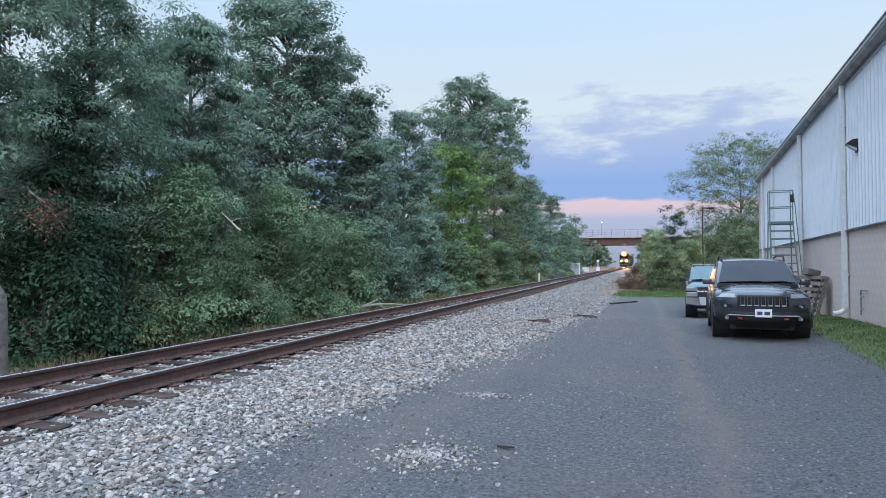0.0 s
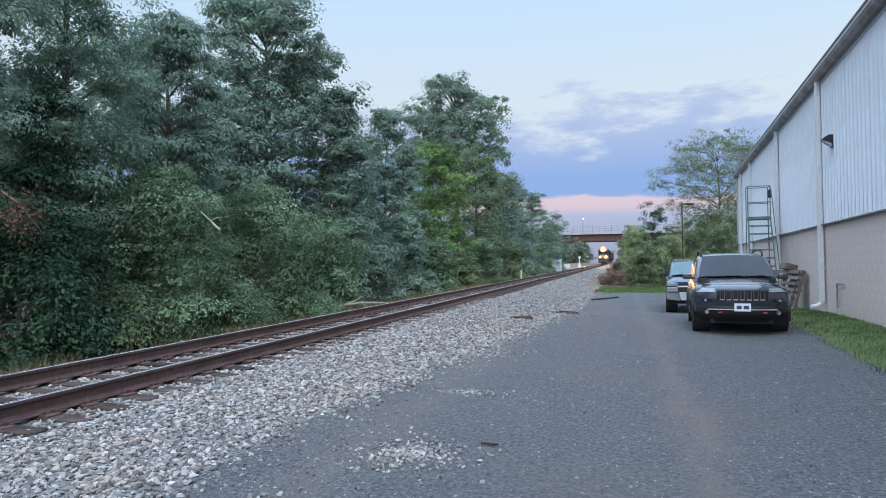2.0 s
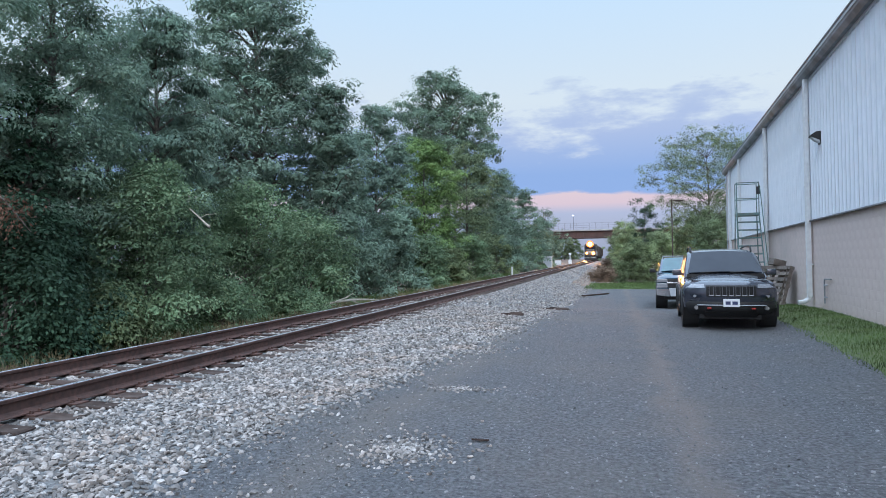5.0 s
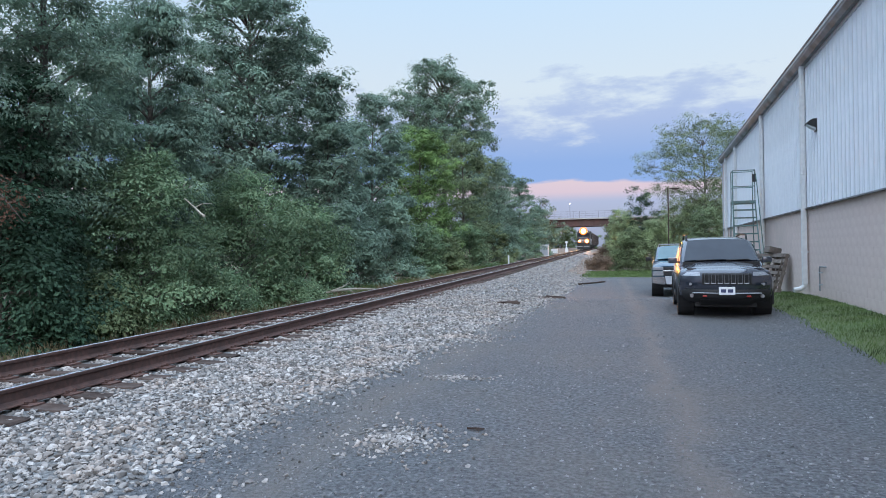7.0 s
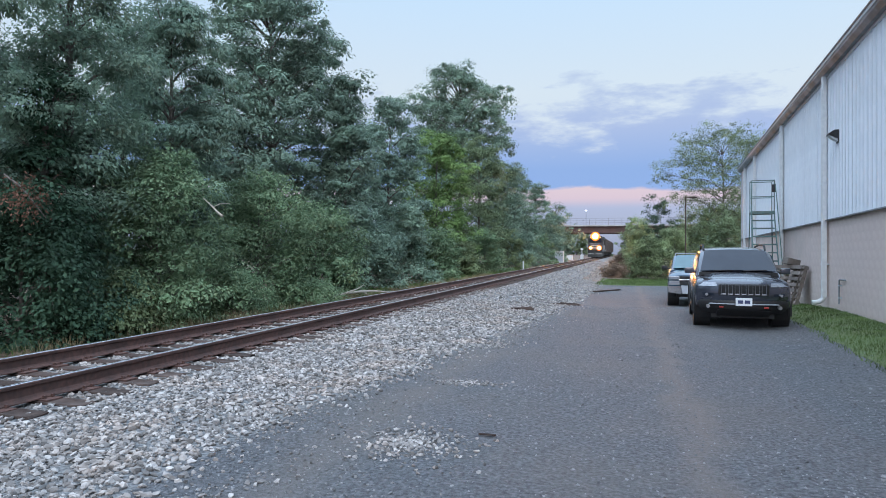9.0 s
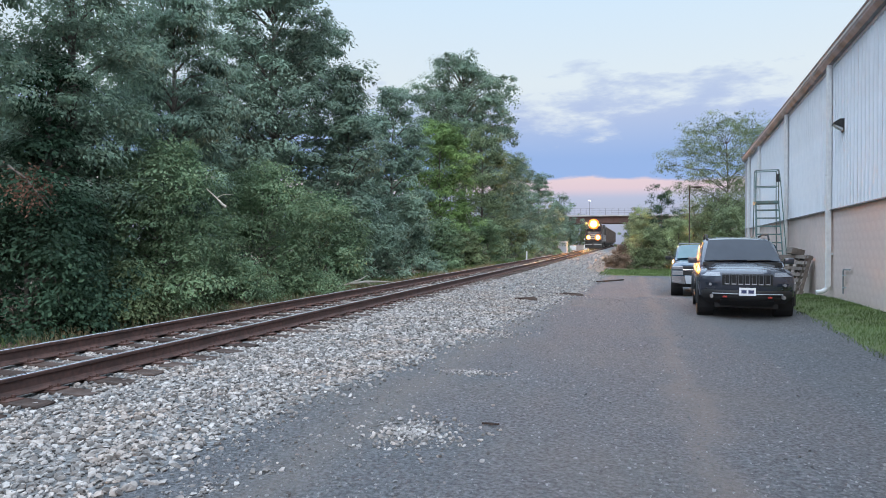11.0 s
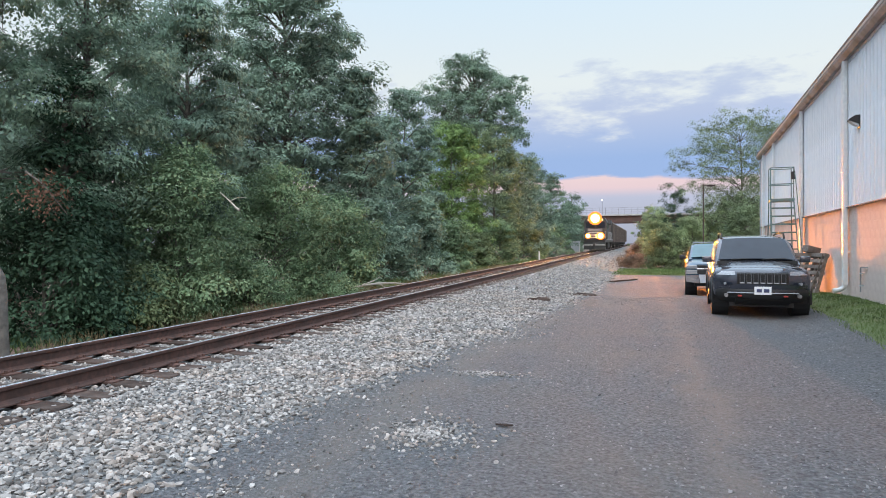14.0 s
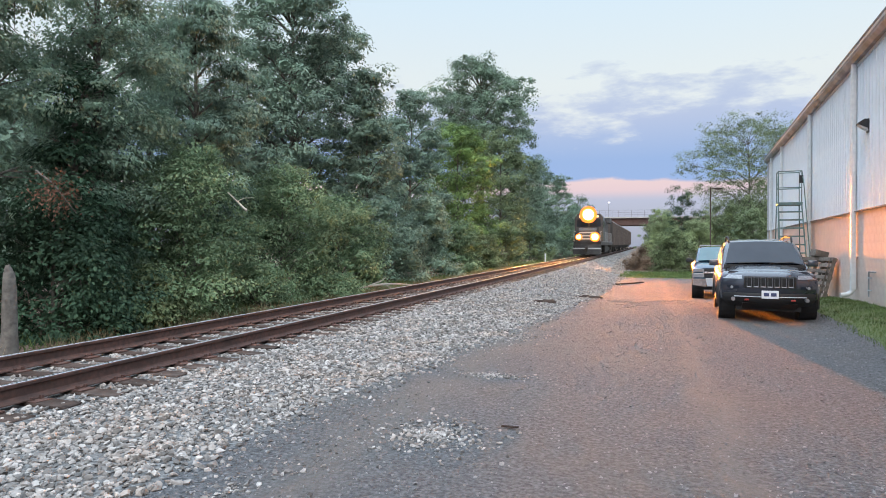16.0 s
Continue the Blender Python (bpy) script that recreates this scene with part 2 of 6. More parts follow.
L_PALE = leaf_surface("pale_leaves", (0.115, 0.159, 0.092), (0.190, 0.244, 0.138), (0.287, 0.336, 0.196), 0.4)
L_SOFT = leaf_surface("yellow_green_leaves", (0.220, 0.276, 0.144), (0.329, 0.396, 0.216), (0.415, 0.468, 0.276), 0.45)
L_RUSSET = leaf_surface("russet_leaves", (0.16, 0.105, 0.075), (0.25, 0.175, 0.125), (0.33, 0.25, 0.18))
# Canopy shade put into the leaf colour; one dark bush shares it.
L_DEEP_SHADED = leaf_surface("deep_green_and_shaded_leaves", (0.019, 0.040, 0.025), (0.043, 0.081, 0.049), (0.080, 0.130, 0.070))
L_DEAD = leaf_surface("dead_leaves", (0.08, 0.04, 0.03), (0.15, 0.08, 0.055), (0.23, 0.13, 0.09))
L_OLIVE = leaf_surface("olive_leaves", (0.086, 0.121, 0.060), (0.155, 0.196, 0.099), (0.265, 0.276, 0.146))


# ---------------------------------------------------------------- builders
def thing(name, label, category, group="", kind="", m=None):
    ob = new(name)
    ob.empty_display_size = 0.2
    tagged(ob, label, category, group, kind)
    if m is not None:
        ob.matrix_basis = m
    return ob


def finish(me, mat, flat=True):
    me.materials.append(mat)
    if flat:
        me.shade_flat()
    else:
        for p in me.polygons:
            p.use_smooth = True
        me.set_sharp_from_angle(angle=0.65)
    return me


def part(name, bm, material, parent=None, label="", flat=True, at=None):
    """Links a bmesh as one mesh object, under a thing or a part."""
    bmesh.ops.recalc_face_normals(bm, faces=bm.faces[:])
    me = bpy.data.meshes.new(name)
    bm.to_mesh(me)
    bm.free()
    ob = new(name, finish(me, material, flat))
    ob.parent = parent
    if at is not None:
        ob.matrix_basis = at
    if label:
        ob["label"] = label
    return ob


def shared(name, me, parent, m, label=""):
    ob = new(name, me)
    ob.parent = parent
    ob.matrix_basis = m
    if label:
        ob["label"] = label
    return ob


def mesh_of(name, verts, faces, material, flat=True):
    """A mesh from arrays of vertices and of faces that all have as many corners."""
    verts, faces = np.asarray(verts, np.float32), np.asarray(faces, np.int32)
    me = bpy.data.meshes.new(name)
    k = faces.shape[1]
    me.vertices.add(len(verts))
    me.vertices.foreach_set("co", verts.ravel())
    me.loops.add(faces.size)
    me.loops.foreach_set("vertex_index", faces.ravel())
    me.polygons.add(len(faces))
    me.polygons.foreach_set("loop_start", np.arange(0, faces.size, k, dtype=np.int32))
    me.update(calc_edges=True)
    me.validate()
    return finish(me, material, flat)


def box(bm, x0, x1, y0, y1, z0, z1, bevel=0.0, m=None):
    made = bmesh.ops.create_cube(bm, size=1, matrix=Matrix.LocRotScale(((x0 + x1) / 2, (y0 + y1) / 2, (z0 + z1) / 2), None, (abs(x1 - x0), abs(y1 - y0), abs(z1 - z0))))["verts"]
    if bevel:
        edges = list({e for v in made for e in v.link_edges})
        made = bmesh.ops.bevel(bm, geom=edges, offset=bevel, segments=2, affect="EDGES", profile=0.6)["verts"]
    if m is not None:
        bmesh.ops.transform(bm, matrix=m, verts=made)
    return bm


def rod(bm, a, b, r0, r1=None, seg=10):
    """A tapered round bar from a to b."""
    a, b = Vector(a), Vector(b)
    r1 = r0 if r1 is None else r1
    q = (b - a).to_track_quat("Z", "Y").to_matrix().to_4x4()
    bmesh.ops.create_cone(bm, cap_ends=True, segments=seg, radius1=r0, radius2=r1, depth=(b - a).length, matrix=Matrix.Translation((a + b) / 2) @ q)
    return bm


def tube(bm, pts, radii, seg=8):
    """A tube along points."""
    rings = []
    for i, p in enumerate(pts):
        p = Vector(p)
        d = (Vector(pts[min(i + 1, len(pts) - 1)]) - Vector(pts[max(i - 1, 0)])).normalized()
        side = d.orthogonal().normalized() if i == 0 else (last - d * last.dot(d)).normalized()
        last = side
        up = d.cross(side)
        r = radii[i] if isinstance(radii, (list, tuple)) else radii
        rings.append([bm.verts.new(p + r * (math.cos(2 * math.pi * k / seg) * side + math.sin(2 * math.pi * k / seg) * up)) for k in range(seg)])
    for r0, r1 in zip(rings, rings[1:]):
        for k in range(seg):
            bm.faces.new((r0[k], r0[(k + 1) % seg], r1[(k + 1) % seg], r1[k]))
    bm.faces.new(rings[0][::-1])
    bm.faces.new(rings[-1])
    return bm


def extrude(bm, outline, y0, y1, axis="y"):
    """A closed outline in x and z (or y and z) drawn out along y (or x)."""
    put = (lambda u, v, s: (u, s, v)) if axis == "y" else ((lambda u, v, s: (s, u, v)) if axis == "x" else (lambda u, v, s: (u, v, s)))
    a = [bm.verts.new(put(u, v, y0)) for u, v in outline]
    b = [bm.verts.new(put(u, v, y1)) for u, v in outline]
    n = len(outline)
    for k in range(n):
        bm.faces.new((a[k], a[(k + 1) % n], b[(k + 1) % n], b[k]))
    bm.faces.new(a[::-1])
    bm.faces.new(b)
    return bm


def loft(bm, rows, close=True):
    """Rows of as many points each, joined to a skin."""
    vs = [[bm.verts.new(p) for p in r] for r in rows]
    for a, b in zip(vs, vs[1:]):
        for k in range(len(a) - 1):
            bm.faces.new((a[k], a[k + 1], b[k + 1], b[k]))
    if close:
        bm.faces.new(vs[0][::-1])
        bm.faces.new(vs[-1])
    return bm


def sheet(name, xs_of, ys, zf, material, label, category, thick=0.0):
    """A piece of ground: for each y a row of x values."""
    rows = [xs_of(y) for y in ys]
    n = len(rows[0])
    verts = [(x, y, zf(x, y)) for y, r in zip(ys, rows) for x in r]
    faces = [(j * n + i, j * n + i + 1, (j + 1) * n + i + 1, (j + 1) * n + i) for j in range(len(ys) - 1) for i in range(n - 1)]
    ob = new(name, mesh_of(name, verts, faces, material, False))
    return tagged(ob, label, category, kind="structure")


# ---------------------------------------------------------------- ground
def steps(a, b, n):
    return [a + (b - a) * k / n for k in range(n + 1)]


FAR = 2500.0
ys_near = steps(-14, 0, 14)[:-1] + steps(0, 20, 100)[:-1] + steps(20, 45, 60)[:-1]
ys_all = [-FAR, -400, -60] + ys_near + steps(45, 120, 50)[:-1] + steps(120, 300, 36)[:-1] + [300, 400, 600, 1000, FAR]


def under(x, y):
    z = ground_z(x, min(y, 300.0))
    wx, wy = wall_frame(x, y)
    if -14 < y < 46 and -8.5 < x and wx < 4.2:
        z -= 0.06
    return z


sheet("ground", lambda y: [-FAR, -600, -150, -60] + steps(-30, -8.8, 26) + steps(-8.4, 6, 30) + [8, 12, 20, 60, 150, 600, FAR],
      ys_all, under, M_EARTH, "bare earth with leaf litter and weeds", "ground")
sheet("ballast_bed", lambda y: steps(-8.9 + 0.15 * noise.noise((y * 0.8, 9, 0)), toe(y) if y < 45 else -2.4, 44), [-14 + 0.5 * k for k in range(36)] + steps(4, 30, 130)[1:] + steps(30, 80, 60)[1:] + steps(80, 300, 60)[1:],
      ground_z, M_BED, "bed of pale grey crushed stone under the track", "ballast")
sheet("gravel_road", lambda y: [toe(y) + (from_wall(2.75 + 0.18 * noise.noise((y * 0.7, 5, 0)), y)[0] - toe(y)) * k / 60 for k in range(61)],
      steps(-14, 0, 20)[:-1] + steps(0, 22, 150)[:-1] + steps(22, 41, 50), ground_z, M_GRAVEL, "worn grey gravel lot with paler stony patches", "road")
sheet("grass_verge", lambda y: [from_wall(2.69 + 0.18 * noise.noise((y * 0.7, 5, 0)), y)[0] + (from_wall(4.1, y)[0] - from_wall(2.69 + 0.18 * noise.noise((y * 0.7, 5, 0)), y)[0]) * k / 10 for k in range(11)],
      steps(-14, 40, 140), lambda x, y: ground_z(x, y) + 0.006, M_TURF, "short green grass strip along the building", "grass")
sheet("grass_patch", lambda y: steps(-1.9, 6.2, 24), steps(41, 54, 30), lambda x, y: ground_z(x, y) + 0.01, M_TURF, "mown grass at the end of the lot", "grass")


# ---------------------------------------------------------------- the track
def rail_outline():
    half = [(0.076, 0), (0.076, 0.012), (0.022, 0.032), (0.009, 0.05), (0.009, 0.135), (0.034, 0.148), (0.037, 0.178), (0.030, 0.186)]
    return half + [(-x, z) for x, z in reversed(half)]


def along(x, y, dz=0.0):
    return pose(x, y, rail_top(y) + dz, math.degrees(math.atan(GRADE)), 0, 0)


track = thing("railway_track", "single railway track with rusty rails on worn wooden ties", "railway track", kind="structure")
for x in (RAIL_X, RAIL_X - GAUGE):
    rail = part("rail", extrude(bmesh.new(), rail_outline(), -30, 420), M_RUST, track, "rust-brown steel rail", at=along(x, 0, -0.186))
    part("running_surface", extrude(bmesh.new(), [(-0.027, 0.1855), (0.027, 0.1855), (0.024, 0.1895), (-0.024, 0.1895)], -30, 420), M_STEEL, rail, "polished bright steel top")

rng = random.Random(5)


def tie_mesh(seed):
    r = random.Random(seed)
    bm = bmesh.new()
    box(bm, -1.3, 1.3, -0.115, 0.115, -0.17, 0, 0.012)
    bmesh.ops.subdivide_edges(bm, edges=[e for e in bm.edges if abs(e.verts[0].co.x - e.verts[1].co.x) > 1], cuts=7)
    for v in bm.verts:
        v.co.z += 0.012 * noise.noise((v.co.x * 3 + seed * 7, v.co.y * 9, 0)) - (0.02 * r.random() if abs(v.co.x) > 1.25 else 0)
        v.co.x += r.uniform(-0.02, 0.02) if abs(v.co.x) > 1.2 else 0
        v.co.y += 0.008 * noise.noise((v.co.x * 4, seed, v.co.y))
    me = bpy.data.meshes.new("tie")
    bm.to_mesh(me)
    bm.free()
    return finish(me, M_TIE)


tie_meshes = [tie_mesh(k) for k in range(6)]
bm = bmesh.new()
box(bm, -0.17, 0.19, -0.09, 0.09, 0.0, 0.022, 0.004)
for sx, sy in ((-0.10, -0.05), (-0.10, 0.05), (0.10, -0.05), (0.10, 0.05)):
    box(bm, sx - 0.014, sx + 0.014, sy - 0.013, sy + 0.013, 0.0, 0.055)
plate_mesh = bpy.data.meshes.new("tie_plate")
bm.to_mesh(plate_mesh)
bm.free()
finish(plate_mesh, M_RUST)
TIE_STEP = 0.51
mid = RAIL_X - GAUGE / 2
for k in range(110):
    y = 1.2 + TIE_STEP * k + rng.uniform(-0.03, 0.03)
    tie = shared("tie", tie_meshes[k % 6], track, along(mid + rng.uniform(-0.06, 0.06), y, -0.20 + rng.uniform(-0.012, 0.006)) @ pose(0, 0, 0, 0, 0, rng.uniform(-1.5, 1.5)))
    if k < 60:
        for x in (RAIL_X, RAIL_X - GAUGE):
            shared("tie_plate", plate_mesh, track, along(x, y, -0.207))
vs, fs = [], []
cube = np.array([(x, y, z) for x in (-1.3, 1.3) for y in (-0.115, 0.115) for z in (-0.17, 0)])
quads = np.array([(0, 1, 3, 2), (4, 6, 7, 5), (0, 4, 5, 1), (2, 3, 7, 6), (0, 2, 6, 4), (1, 5, 7, 3)])
for k in [k for k in range(-30, 0)] + list(range(110, 480)):
    y = 1.2 + TIE_STEP * k
    vs.append(cube + (mid + rng.uniform(-0.05, 0.05), y, rail_top(y) - 0.2))
    fs.append(quads + 8 * (len(vs) - 1))
far_ties = new("far_ties", mesh_of("far_ties", np.concatenate(vs), np.concatenate(fs), M_TIE))
far_ties.parent = track
far_ties["kind"] = "stuff"


# ---------------------------------------------------------------- stones
def rock_shapes(n, seed, octa=False):
    r = np.random.RandomState(seed)
    shapes = []
    for _ in range(n):
        bm = bmesh.new()
        if octa:
            bmesh.ops.create_cone(bm, cap_ends=True, cap_tris=True, segments=4, radius1=1, radius2=0.5, depth=1.2)
            bmesh.ops.triangulate(bm, faces=bm.faces[:])
        else:
            bmesh.ops.create_icosphere(bm, subdivisions=1, radius=1)
        bm.verts.index_update()
        v = np.array([x.co[:] for x in bm.verts])
        f = np.array([[w.index for w in face.verts] for face in bm.faces])
        bm.free()
        for _cut in range(5):
            nrm = r.normal(size=3)
            nrm /= np.linalg.norm(nrm)
            d = v @ nrm
            lim = r.uniform(0.22, 0.62)
            v = v - np.outer(np.maximum(0, d - lim), nrm)
        v = v / np.abs(v).max() * r.uniform(0.7, 1.2, 3)
        shapes.append((v, f))
    return shapes


ROCKS = rock_shapes(14, 3)
CHIPS = rock_shapes(10, 9, True)


def turns(r, n):
    q = r.normal(size=(n, 4))
    q /= np.linalg.norm(q, axis=1)[:, None]
    w, x, y, z = q.T
    return np.stack([1 - 2 * (y * y + z * z), 2 * (x * y - z * w), 2 * (x * z + y * w), 2 * (x * y + z * w), 1 - 2 * (x * x + z * z), 2 * (y * z - x * w),
                     2 * (x * z - y * w), 2 * (y * z + x * w), 1 - 2 * (x * x + y * y)], 1).reshape(n, 3, 3)


def scatter(name, pts, sizes, material, label, category, seed, sink=0.25, flat=0.75, shapes=ROCKS):
    """Stones at points, joined."""
    r = np.random.RandomState(seed)
    pts, sizes = np.asarray(pts), np.asarray(sizes)
    which = r.randint(0, len(shapes), len(pts))
    vs, fs, base = [], [], 0
    for k, (v, f) in enumerate(shapes):
        sel = which == k
        n = sel.sum()
        if not n:
            continue
        rot = turns(r, n)
        w = np.einsum("nij,vj->nvi", rot, v) * sizes[sel][:, None, None]
        w[:, :, 2] *= flat
        w += (pts[sel] + np.array((0, 0, 1)) * (sizes[sel] * (0.5 - sink))[:, None])[:, None, :]
        vs.append(w.reshape(-1, 3))
        fs.append((f[None] + (base + np.arange(n) * len(v))[:, None, None]).reshape(-1, 3))
        base += n * len(v)
    ob = new(name, mesh_of(name, np.concatenate(vs), np.concatenate(fs), material))
    return tagged(ob, label, category, kind="stuff")


r = np.random.RandomState(11)


def field(n, x0, x1, ya, yb, power=1.0):
    y = ya + (yb - ya) * r.rand(n) ** power
    return x0 + (x1 - x0) * r.rand(n), y


for name, shapes, belts in (("ballast_stones", ROCKS, ((16000, 2.2, 9, 0.02, 0.044, -5.18), (6500, 9, 14, 0.024, 0.05, -5.16))),
                            ("far_ballast_stones", CHIPS, ((7500, 14, 20, 0.026, 0.052, -5.16), (8000, 20, 45, 0.036, 0.062, -5.15), (3500, 45, 110, 0.05, 0.09, -5.2)))):
    pts, sizes = [], []
    for n, ya, yb, s0, s1, x0 in belts:
        for x, y, u in zip(*field(n, x0, -1.5 if ya < 20 else -1.0, ya, yb), r.rand(n)):
            if x < toe(min(y, 45)) + 0.5 * u ** 4 - 0.12:
                pts.append((x, y, ground_z(x, y)))
                sizes.append(s0 + (s1 - s0) * r.rand() ** 2)
    scatter(name, pts, sizes, M_STONE, "angular pale grey crushed stones beside the track", "stones", 1, shapes=shapes)
pts, sizes = [], []
for n, ya, yb, x0, x1, s in ((6500, 2.5, 22, -7.15, -5.9, 0.034), (4600, 2.5, 26, -5.68, -5.05, 0.036), (3000, 2.5, 25, -8.6, -7.4, 0.034), (3000, 22, 60, -8.4, -5.9, 0.05)):
    for x, y in zip(*field(n, x0, x1, ya, yb)):
        gap = ((y - 1.2) / TIE_STEP) % 1.0
        if 0.24 < gap < 0.76 or r.rand() < 0.13 or x < -8.2:
            pts.append((x, y, ground_z(x, y) + 0.0))
            sizes.append(s * r.uniform(0.6, 1.15))
scatter("crib_stones", pts, sizes, M_STONE, "angular pale grey stones between the ties", "stones", 2)
pts, sizes = [], []
for x, y, u in zip(*field(36000, -3.0, 3.4, 2.2, 22, 1.5), r.rand(36000)):
    dens = 0.42 + 0.6 * noise.noise((x * 0.8, y * 0.5, 2)) + 0.4 * smooth(-1.4, -2.9, x)
    if u < dens and wall_frame(x, y)[0] < 2.8 and x > toe(y) - 0.1:
        pts.append((x, y, ground_z(x, y)))
        sizes.append(0.007 + 0.014 * r.rand() ** 2.6)
scatter("loose_gravel", pts, sizes, M_PEBBLE, "loose grey pebbles and stone chips on the lot", "gravel", 4, shapes=CHIPS)


pts, sizes = [], []
for cx, cy, rx, ry, n in ((-1.66, 4.95, 0.5, 0.62, 900), (-1.75, 7.45, 0.6, 0.22, 260), (-2.15, 10.8, 0.5, 0.7, 260), (-2.5, 3.4, 0.4, 0.8, 150)):
    for _ in range(n):
        a, d = r.rand() * 6.283, abs(r.normal()) * 0.55
        x, y = cx + rx * d * math.cos(a), cy + ry * d * math.sin(a)
        pts.append((x, y, ground_z(x, y)))
        sizes.append(0.008 + 0.022 * r.rand() ** 1.8)
for _ in range(1100):
    y = 2.4 + 22 * r.rand() ** 1.3
    x = toe(y) + 0.9 * r.rand() ** 2.0
    pts.append((x, y, ground_z(x, y)))
    sizes.append(0.007 + 0.018 * r.rand() ** 2)
scatter("spilled_stones", pts, sizes, M_STONE, "pale crushed stones spilled on the lot", "stones", 6)


# ---------------------------------------------------------------- plants
def leaf_mesh(name, centres, normals, longs, lengths, aspect, material):
    """One four-cornered leaf, folded on its midrib, at each centre."""
    normals = normals / np.linalg.norm(normals, axis=1)[:, None]
    longs = longs - normals * np.sum(longs * normals, 1)[:, None]
    longs /= np.linalg.norm(longs, axis=1)[:, None] + 1e-9
    side = np.cross(normals, longs)
    L, Wd = lengths[:, None] * 0.5, lengths[:, None] * aspect * 0.5
    v = np.stack([centres - longs * L, centres + side * Wd + normals * Wd * 0.35 - longs * L * 0.1, centres + longs * L, centres - side * Wd + normals * Wd * 0.35 - longs * L * 0.1], 1).reshape(-1, 3)
    f = np.arange(len(v)).reshape(-1, 4)
    return mesh_of(name, v, f, material)


def crown_points(r, lobes, n, clump, spread, tier, sag):
    """Leaf centres on the tops of flat drooping sprays that sit on the outside of lobes, with the way out of each spray."""
    vol = np.array([(a * b + b * c + a * c) for _, (a, b, c) in lobes])
    k = max(8, n // clump)
    which = r.choice(len(lobes), k, p=vol / vol.sum())
    cen = np.array([c for c, _ in lobes])[which]
    rad = np.array([s for _, s in lobes])[which]
    d = r.normal(size=(k, 3))
    d[:, 2] = d[:, 2] * 0.9 + 0.1
    d /= np.linalg.norm(d, axis=1)[:, None]
    depth = 1.08 - 0.85 * r.rand(k) ** 1.8
    cc = cen + d * rad * depth[:, None]
    sp = spread * (0.45 + 1.0 * r.rand(k))
    e = r.normal(size=(k * clump, 3))
    e[:, 2] = e[:, 2] * 0.8 + 0.3
    e += np.repeat(d, clump, 0) * 0.5
    e /= np.linalg.norm(e, axis=1)[:, None]
    shell = np.repeat(sp, clump) * (0.15 + 1.0 * r.rand(k * clump) ** 0.7)
    off = e * shell[:, None] * np.array((1.25, 1.25, tier))
    off[:, 2] -= sag * np.hypot(off[:, 0], off[:, 1]) * (0.6 + 0.8 * np.repeat(r.rand(k), clump))
    return np.repeat(cc, clump, 0) + off, e, cc


def envelope(r, shape, H, hb, R, k):
    """Lobes that fill a crown of a given shape."""
    lobes = []
    for i in range(k):
        u = (i + r.rand()) / k
        z = hb + (H - hb) * u
        wide = {"ball": math.sqrt(max(0.05, 1 - abs(2 * u - 0.9) ** 3)), "round": math.sqrt(max(0.02, 1 - (2 * u - 0.95) ** 2)), "cone": 1.02 - 0.88 * u, "vase": 0.45 + 0.65 * math.sin(math.pi * min(1, u * 0.9)),
                "column": 0.85 - 0.45 * u ** 2.5, "egg": math.sqrt(max(0.02, 1 - ((u - 0.36) / 0.66) ** 2)), "mound": math.sqrt(max(0.03, 1 - u * u))}[shape]
        a = i * 2.4 + r.rand() * 0.9
        d = R * wide * r.uniform(0.3, 0.8)
        s = R * (0.19 + 0.15 * r.rand()) * (0.6 + 0.5 * wide)
        lobes.append(((d * math.cos(a), d * math.sin(a), min(z, H - s * 0.75)), (s, s, s * r.uniform(0.65, 0.9))))
    return lobes


def leaf_scale(y):
    return 1.1 - 0.2 * smooth(30, 70, y)


